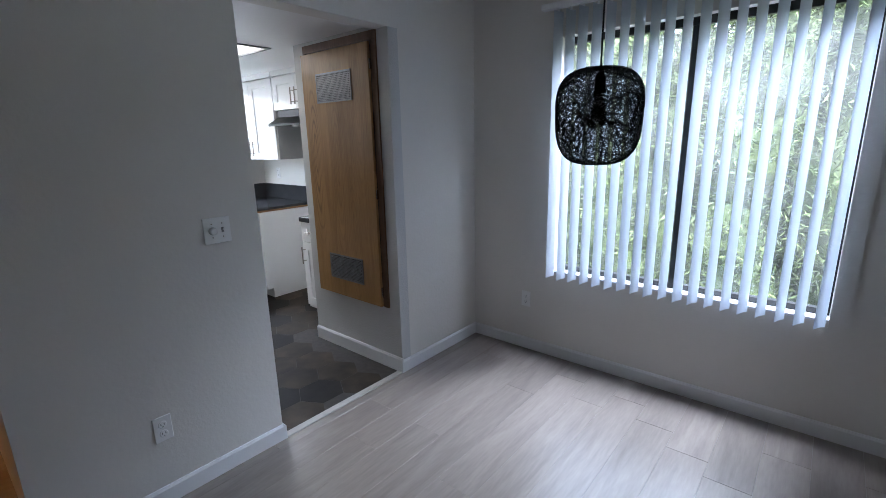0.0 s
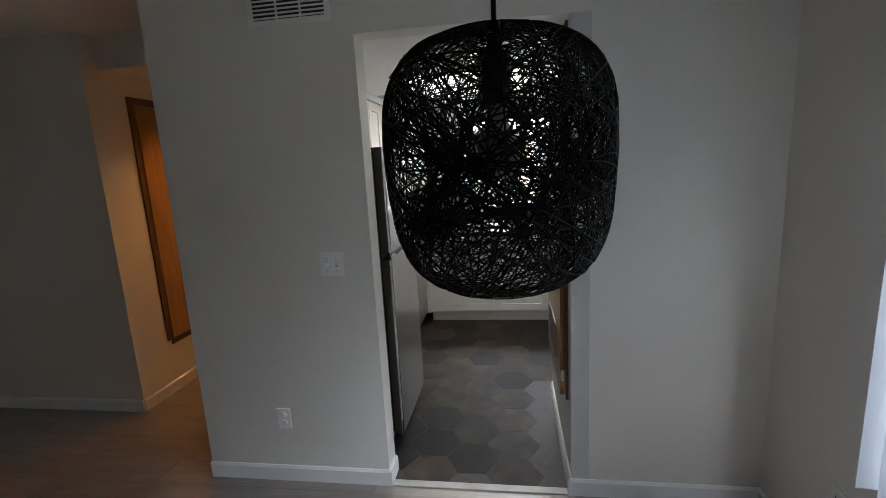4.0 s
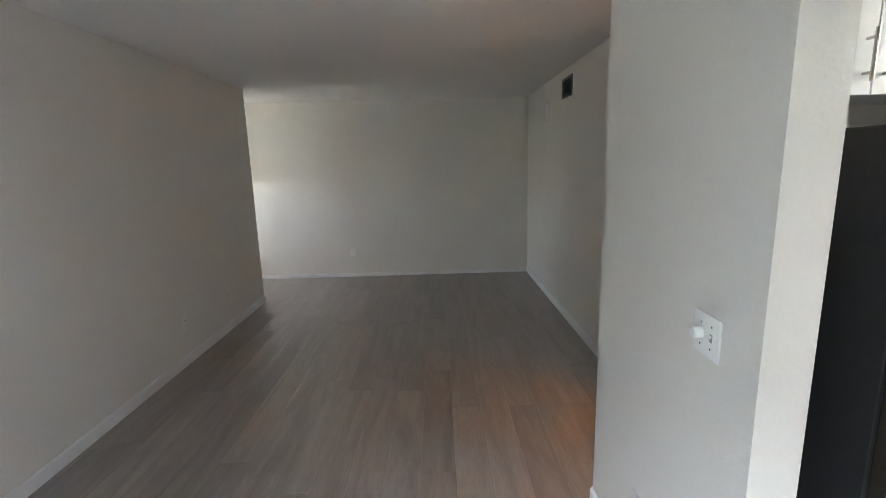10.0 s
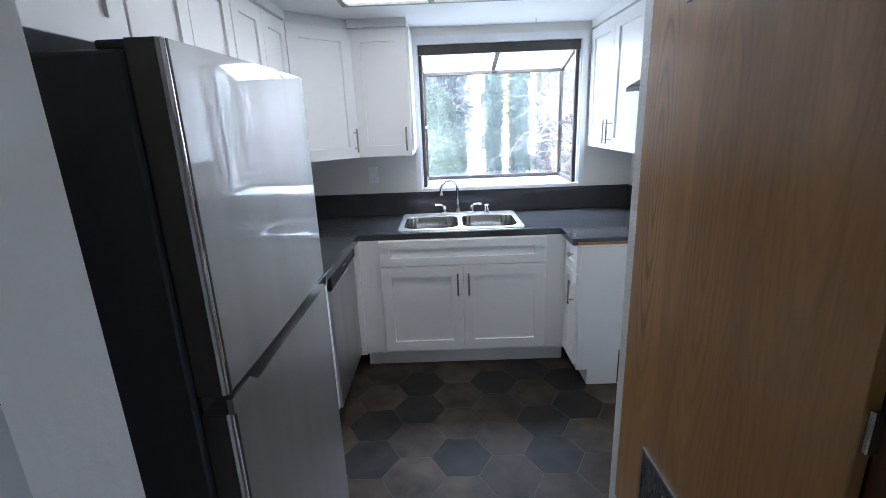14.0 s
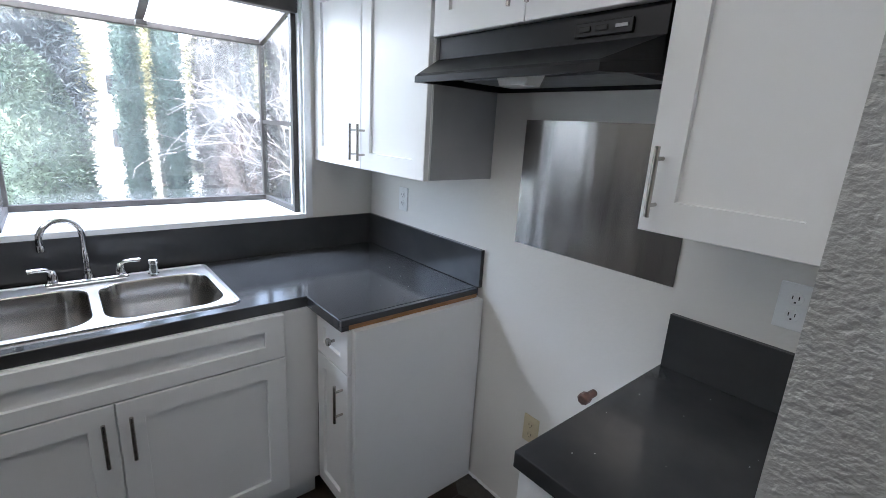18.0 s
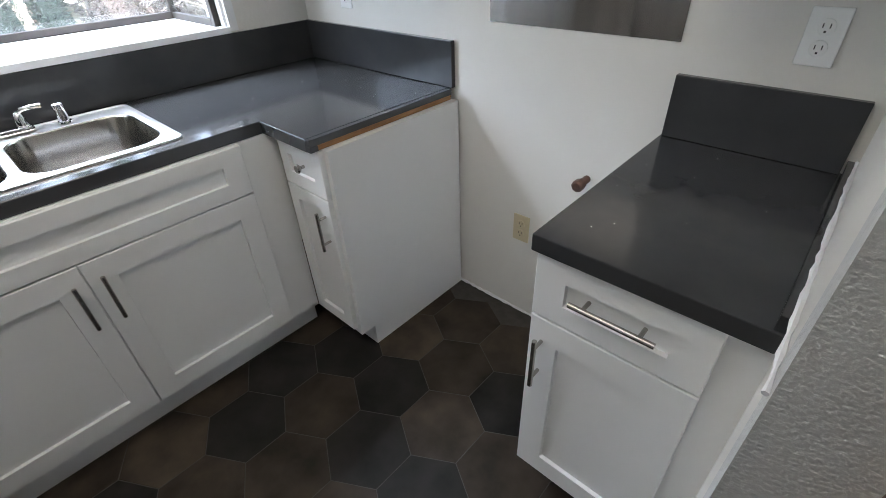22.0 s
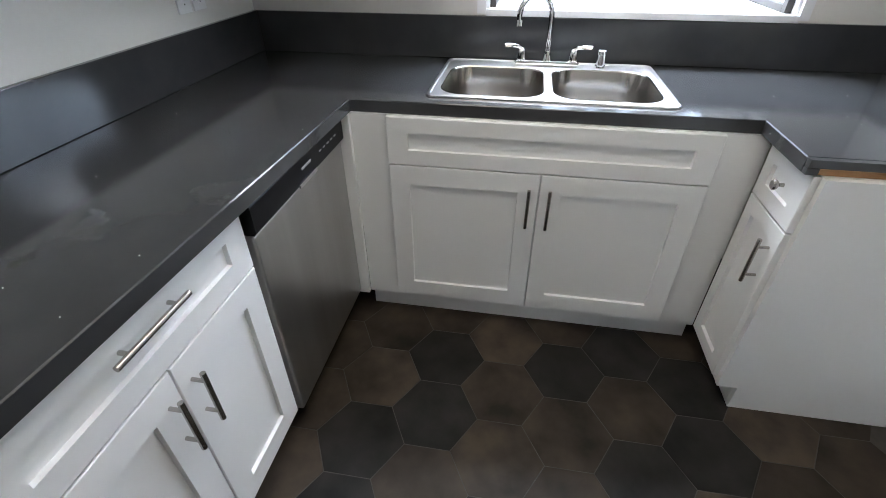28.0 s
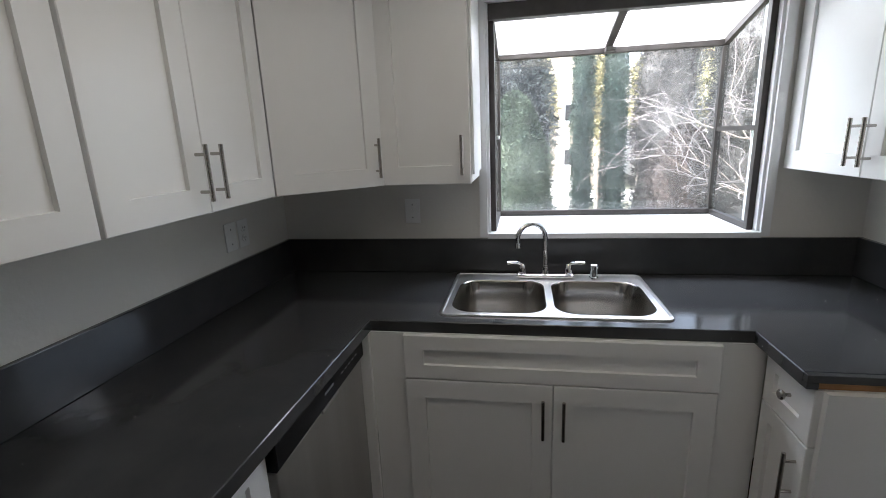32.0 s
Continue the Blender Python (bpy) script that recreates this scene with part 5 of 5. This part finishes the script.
# ---- hall: wooden closet door lit by a warm lamp ----
hd = empty("closet_door", pose(0, 0, 0), "varnished wooden linen closet doors in the warm lit hall", "closet door")
part("frame", boxes((-3.13, -3.09, HALL_S - 0.002, HALL_S + 0.014, 0.4, 2.16), (-4.4, -3.131, HALL_S - 0.002, HALL_S + 0.014, 2.11, 2.16), (-4.4, -3.131, HALL_S - 0.002, HALL_S + 0.012, 0.36, 0.4)), M_OAKTRIM, hd, "dark oak frame")
part("door_leaf", boxes((-3.76, -3.135, HALL_S + 0.001, HALL_S + 0.02, 0.405, 2.105), bev=0.002), M_OAK, hd)
part("door_leaf", boxes((-4.39, -3.765, HALL_S + 0.001, HALL_S + 0.02, 0.405, 2.105), bev=0.002), M_OAK, hd)
# unseen source of the warm hall glow, its form assumed
hl = empty("hall_lamp", pose(-3.55, -0.18, 2.3), "small warm ceiling spotlight, unseen in the hall", "ceiling light")
bm = bmesh.new()
lathe(bm, [(0.1, -0.03), (0.105, -0.026), (0.1, -0.022)], 24)
part("glass", bm, M_BULB, hl, "glowing warm glass disc")
# unseen cylinder added to keep the glow on the floor, off the far walls
bm = bmesh.new()
rings = [[bm.verts.new((r * math.cos(2 * math.pi * k / 24), r * math.sin(2 * math.pi * k / 24), z)) for k in range(24)] for r, z in ((0.108, -0.001), (0.112, -0.14), (0.118, -0.14), (0.118, -0.001))]
for a, b in zip(rings, rings[1:] + rings[:1]):
    for k in range(24):
        bm.faces.new((a[k], a[(k + 1) % 24], b[(k + 1) % 24], b[k]))
part("shade", bm, M_BLACK, hl, "black cylinder added to cut off the beam")


# ---- outdoors ----
GZ = -0.9
solid("ground", boxes((-300, 300, -300, 300, GZ - 0.2, GZ)), M_GRASS, "planted ground below the windows", "ground", "structure")


def leaves(name, count, spot, size, mat, parent, seed, label=""):
    """A crown of many small leaf sprays; spot(rng) gives place and outward way."""
    r = random.Random(seed)
    vs, fs = [], []
    for _ in range(count):
        p, out = spot(r)
        s = size * r.uniform(0.6, 1.4)
        a = Vector((r.uniform(-1, 1), r.uniform(-1, 1), r.uniform(-0.9, 1.0))) + out * 0.6
        a = a.normalized()
        b = a.orthogonal().normalized()
        b.rotate(Matrix.Rotation(r.uniform(0, 6.28), 3, a))
        c2 = a.cross(b)
        base = len(vs)
        vs += [p - b * s * 0.3, p + a * s * 0.7 + c2 * s * 0.15, p + b * s * 0.3, p + a * s * 1.3]
        fs += [(base, base + 1, base + 3), (base + 1, base + 2, base + 3)]
    me_ = bpy.data.meshes.new(name)
    me_.from_pydata(vs, [], fs)
    me_.materials.append(mat)
    ob = new(name, me_)
    ob.parent = parent
    return tagged(ob, label) if label else ob


def cypress(x, y, height, radius, seed, count=9000, size=0.1, mat=M_LEAF, label="tall slim dark green cypress", even=0.55, body=0.86):
    t_ = empty("cypress_tree", pose(x, y, GZ), label, "tree", "cypress trees")
    bm = bmesh.new()
    tube(bm, [(0, 0, 0), (0.02, 0, height * 0.5), (0, 0.02, height * 0.93)], [radius * 0.16, radius * 0.1, 0.02], 8)
    part("trunk", bm, M_BARK, t_)
    seedv = Vector((seed * 3.1, seed * 1.7, 0))

    def reach(a, h_):
        """How far the crown reaches at an angle and a share of the height: broad bulges with small tufts on them."""
        z = h_ * height
        prof = min(1.0, (h_ + 0.12) * 8) * (1 - h_ ** 3.2) ** 0.6
        q = Vector((math.cos(a), math.sin(a), z))
        broad = noise.noise(seedv + Vector((q.x * 1.3, q.y * 1.3, z * 1.1)))
        tuft = noise.noise(seedv * 2 + Vector((q.x * radius * 9, q.y * radius * 9, z * 7)))
        return radius * prof * (0.95 + even * broad + 0.16 * tuft)

    def spot(r):
        h_ = r.random() ** 0.85
        a = r.uniform(0, 6.2832)
        rr = reach(a, h_) * r.uniform(0.84, 1.05)
        return Vector((rr * math.cos(a), rr * math.sin(a), 0.25 + h_ * (height - 0.25))), Vector((math.cos(a), math.sin(a), 0.2))
    leaves("crown", count, spot, size, mat, t_, seed)
    # close-grown heart of the crown
    bm = bmesh.new()
    rings = []
    for i in range(25):
        h_ = i / 25
        rings.append([bm.verts.new((body * reach(a, h_) * math.cos(a), body * reach(a, h_) * math.sin(a), 0.25 + h_ * (height - 0.25))) for a in (6.2832 * k / 18 for k in range(18))])
    for lo, hi in zip(rings, rings[1:]):
        for k in range(18):
            bm.faces.new((lo[k], lo[(k + 1) % 18], hi[(k + 1) % 18], hi[k])).smooth = True
    bm.faces.new(rings[0][::-1]), bm.faces.new(rings[-1])
    part("inner_crown", bm, mat, t_)
    return t_


# trees behind the kitchen window
HEDGE = "broad dense hedge tree with mottled leaves"
cypress(-11.0, 1.5, 3.1, 0.64, 1, 24000, 0.052, M_LEAF2, HEDGE, 0.22)
cypress(-11.3, 0.45, 4.4, 0.75, 7, 22000, 0.052, M_LEAF2, HEDGE, 0.25)
cypress(-12.4, 1.5, 6.4, 0.72, 8, 13000, 0.09, M_LEAF4, "tall dusky tree behind the hedge", 0.25)
cypress(-12.6, -0.9, 6.0, 0.9, 9, 8000, 0.1, M_LEAF4, "tall dusky tree behind the hedge", 0.35)
cypress(-14.0, 2.95, 6.6, 0.225, 2, 10000, 0.07, even=0.25)
cypress(-14.0, 3.62, 6.4, 0.24, 3, 10000, 0.07, even=0.25)
cypress(-14.2, 4.74, 6.4, 0.68, 4, 15000, 0.07, M_LEAF7, "broad brownish tree behind bare twigs", 0.4)
cypress(-14.6, 6.3, 6.2, 0.7, 12, 10000, 0.08, M_LEAF7, "broad brownish tree behind bare twigs", 0.4)
cypress(-13.0, 4.75, 2.5, 0.6, 10, 9000, 0.06, M_LEAF6, "low reddish shrub before the dusky tree", 0.4)
cypress(-13.0, 6.9, 6.2, 0.7, 5, 8000, 0.09)
cypress(-15.5, 8.6, 6.4, 0.7, 6, 8000, 0.1)
# hedge outside the dining window
for i in range(11):
    cypress(-6.0 + 0.86 * i, 7.2 + 0.15 * math.sin(i * 1.7), 4.15 + 0.4 * math.sin(i * 2.1), 0.72, 20 + i, 11000, 0.09, M_LEAF5, "dense hedge tree close outside the window")


def bare_tree(x, y, seed):
    """A leafless tree: trunk, limbs, and thin arching twigs."""
    r = random.Random(seed)
    t_ = empty("bare_tree", pose(x, y, GZ), "leafless tree with pale arching twigs", "tree")
    bm, tw = bmesh.new(), bmesh.new()
    tube(bm, [(0, 0, 0), (0.05, 0, 1.0), (0.0, 0.1, 1.9)], [0.09, 0.07, 0.05], 8)

    def grow(target, p, d, ln, rad, depth):
        pts = [p]
        for k in range(5):
            d = (d + Vector((r.uniform(-0.42, 0.42), r.uniform(-0.42, 0.42), r.uniform(-0.3, 0.27)))).normalized()
            p = p + d * ln / 5
            pts.append(p)
            if depth and k:
                nd = (d + Vector((r.uniform(-0.9, 0.9), r.uniform(-0.9, 0.9), r.uniform(-0.3, 0.6)))).normalized()
                grow(tw, p, nd, ln * r.uniform(0.5, 0.75), rad * 0.68, depth - 1)
        tube(target, pts, [max(0.0022, rad * (1 - 0.13 * k)) for k in range(6)], 5 if depth else 3, caps=False)
    for k in range(14):
        a = k * 0.9 + r.uniform(-0.3, 0.3)
        grow(bm, Vector((0, 0.05, 0.8 + 0.12 * k)), Vector((math.cos(a), math.sin(a), 0.45)).normalized(), 1.7, 0.012, 2)
    part("trunk", bm, M_BARK, t_)
    part("twigs", tw, M_PALEBARK, t_)
    return t_


bare_tree(-10.2, 4.9, 3)


def house(name, x0, x1, y0, y1, h, mat, label, windows):
    """A plain house with roof and windows on the side that faces +x."""
    hs = empty(name, pose(0, 0, GZ), label, "house")
    part("wall", boxes((x0, x1, y0, y1, 0, h)), mat, hs)
    bm = bmesh.new()
    extrude_profile(bm, [(y0 - 0.4, h), (y1 + 0.4, h), ((y0 + y1) / 2, h + 1.6)], x0 - 0.4, x1 + 0.4, lambda a, b, s: Vector((s, a, b)))
    part("roof", bm, M_ROOF, hs)
    for wy, wz, ww, wh in windows:
        w_ = part("window", boxes((x1 + 0.001, x1 + 0.06, wy - ww / 2 - 0.08, wy + ww / 2 + 0.08, wz - 0.08, wz + wh + 0.08)), M_TRIM, hs)
        part("pane", boxes((x1 + 0.061, x1 + 0.07, wy - ww / 2, wy + ww / 2, wz, wz + wh)), M_FRIDGE, w_)
    return hs


house("apartment_building", -32, -24, -9.0, 5.3, 6.2, M_STUCCO, "tan stucco apartment building behind the trees", [(-7.5, 1.0, 1.2, 1.4), (-4, 1.0, 1.2, 1.4), (-1.0, 1.0, 1.2, 1.4), (-1.4, 3.8, 1.2, 1.4), (3.62, 2.95, 0.42, 0.65), (3.56, 1.1, 0.3, 0.65), (4.82, 2.95, 0.4, 0.65)])
house("apartment_building", -36, -27, 7.6, 18.0, 5.6, M_STUCCO2, "pale stucco apartment building behind the trees", [(9.0, 1.0, 1.2, 1.4), (11, 1.0, 1.2, 1.4), (9.0, 3.5, 1.2, 1.3), (11, 3.5, 1.2, 1.3), (14, 3.5, 1.2, 1.3)])
ss = empty("outdoor_steps", pose(-18.2, 2.72, GZ), "pale concrete outdoor steps with dark handrail", "stairs")
for i in range(6):
    part("step", boxes((-0.3 * i - 0.3, -0.3 * i, -0.6, 0.6, 0, 0.16 * (i + 1))), M_CONC, ss)
bm = bmesh.new()
tube(bm, [(0, 0.62, 0.0), (0, 0.62, 0.9), (-1.8, 0.62, 1.85), (-1.8, 0.62, 0.96)], 0.025, 6)
part("handrail", bm, M_BLACK, ss)
solid("road", boxes((-23.5, -20.2, -40, 40, GZ + 0.002, GZ + 0.02)), M_CONC, "pale concrete lane beyond the trees", "road", "structure")
fc_ = empty("fence", pose(-10.2, 0, GZ), "low dark metal fence before the trees", "fence")
for i in range(24):
    part("post", boxes((-0.02, 0.02, -6 + i * 0.55 - 0.015, -6 + i * 0.55 + 0.015, 0, 1.25)), M_BLACK, fc_)
for z in (0.3, 0.65, 1.05):
    part("rail", boxes((-0.012, 0.012, -6, 6.7, z - 0.015, z + 0.015)), M_BLACK, fc_)
for i, (x, y, s) in enumerate(((-19.5, 2.4, 0.35), (-18, 3.95, 0.4), (-18, 5.1, 0.45), (-18.5, 6.9, 0.9))):
    t_ = empty("yellow_tree", pose(x, y, GZ), "small tree with yellowing leaves", "tree", "yellow trees")
    bm = bmesh.new()
    tube(bm, [(0, 0, 0), (0.1, 0, 2.0), (0, 0.1, 3.6)], [0.1, 0.07, 0.02], 6)
    part("trunk", bm, M_BARK, t_)
    sd = i

    def spot(r):
        d = Vector((r.gauss(0, 1), r.gauss(0, 1), r.gauss(0, 1))).normalized()
        k = (0.6 + 0.5 * noise.noise(d * 1.5 + Vector((sd * 5, 0, 0)))) * r.uniform(0.5, 1.1)
        return Vector((0, 0, 3.4)) + Vector((d.x * s, d.y * s, d.z * 1.9)) * k, d
    leaves("crown", 2600, spot, 0.16, M_LEAF3, t_, 60 + i)

# ---- floor pieces ----
rngp = random.Random(11)
PWID, PLEN = 0.19, 1.22
x = -0.404 + PWID * 6
planks = bpy.data.objects["floor"]
pcache = {}


def plank(x0, x1, y0, y1):
    key = (round(x1 - x0, 3), round(y1 - y0, 3))
    if key not in pcache:
        w, ln = key
        bm = bmesh.new()
        g = 0.0012
        w, ln, o = w - 0.0001, ln - 0.0004, 0.0001
        lo = [bm.verts.new(p) for p in ((o, o, -0.011), (w, o, -0.011), (w, ln, -0.011), (o, ln, -0.011))]
        hi = [bm.verts.new(p) for p in ((o + g, o + g, 0), (w - g, o + g, 0), (w - g, ln - g, 0), (o + g, ln - g, 0))]
        mid_ = [bm.verts.new(p) for p in ((o, o, -g), (w, o, -g), (w, ln, -g), (o, ln, -g))]
        for a, b in ((lo, mid_), (mid_, hi)):
            for k in range(4):
                bm.faces.new((a[k], a[(k + 1) % 4], b[(k + 1) % 4], b[k]))
        bm.faces.new(hi)
        pcache[key] = mesh_of("plank", bm, M_PLANK)
    ob = new("plank", pcache[key])
    ob.parent, ob.matrix_basis = planks, pose(x0, y0, 0)


row = 0
while x > -5.4:
    x0 = x - PWID
    yoff = {3: -0.105, 5: -0.105, 7: 0.155, 9: 0.15}.get(row, rngp.choice((0.0, 0.3, 0.6, 0.9)) + rngp.uniform(-0.06, 0.06))
    y = yoff - PLEN * 5
    while y < N:
        y0, y1 = y, y + PLEN
        lim0, lim1 = LS, N
        xa, xb = x0, x
        if x < DW - 0.05:
            lim1 = HALL_N
        if x < LW - 0.05:
            lim0 = HALL_S
        if x0 > LE + 0.01:
            lim1 = LEND + 0.3
        a, b = max(y0, lim0), min(y1, lim1)
        if b - a > 0.02:
            if xa < DW and xb > DW and b > HALL_N:
                if a < HALL_N:
                    plank(xa, xb, a, HALL_N)
                    a = HALL_N
                plank(DW, xb, a, b)
            else:
                plank(xa, xb, a, b)
        y += PLEN
    x, row = x0, row + 1
for k in range(10):
    x0 = -0.404 + PWID * (6 + k)
    if x0 < 2.5:
        plank(x0, x0 + PWID, LS, LS + 1.2)
        plank(x0, x0 + PWID, LS + 1.2, LEND + 0.3)

tiles = solid("floor_kitchen", boxes((KW, DW - 0.031, KS, N, -0.0115, -0.0009)), M_GROUT, "brown and charcoal hexagon floor tiles", "floor", "structure")
HS = 0.15
hw = HS * math.sqrt(3)
bm = bmesh.new()
gap = 0.0017
rings = []
for rad, z in ((HS - gap, -0.0028), (HS - gap, -0.0006), (HS - gap - 0.0015, 0.0)):
    rings.append([bm.verts.new((rad * math.sin(radians(60 * k)), rad * math.cos(radians(60 * k)), z)) for k in range(6)])
for a, b in zip(rings, rings[1:]):
    for k in range(6):
        bm.faces.new((a[k], a[(k + 1) % 6], b[(k + 1) % 6], b[k]))
bm.faces.new(rings[-1])
hexes = [mesh_of("tile", bm.copy(), M_TILE2), mesh_of("tile", bm, M_TILE)]
DARK = {(-1, -3), (0, -4), (-2, -1), (0, 0), (-1, 1), (-2, 0), (-2, -3), (1, 2), (1, 0), (-2, 1), (1, -2)}
for r in range(-7, 5):
    for q in range(-6, 8):
        cx_, cy_ = -3.99 + hw * (q + (r % 2) / 2), 2.138 + 1.5 * HS * r
        if KW - 0.02 < cx_ < DW - 0.02 and KS < cy_ < N - 0.02 and not (cx_ > KE - 0.12 and cy_ > OP1 - 0.1) and cx_ + hw / 2 < DW + 0.1:
            dark = (q, r) in DARK or not -4 < q < 1 and rngp.random() < 0.25
            ob = new("tile", hexes[0 if dark else 1])
            ob.parent, ob.matrix_basis = tiles, pose(cx_, cy_, 0, 0, 0, 60 * rngp.randrange(6))
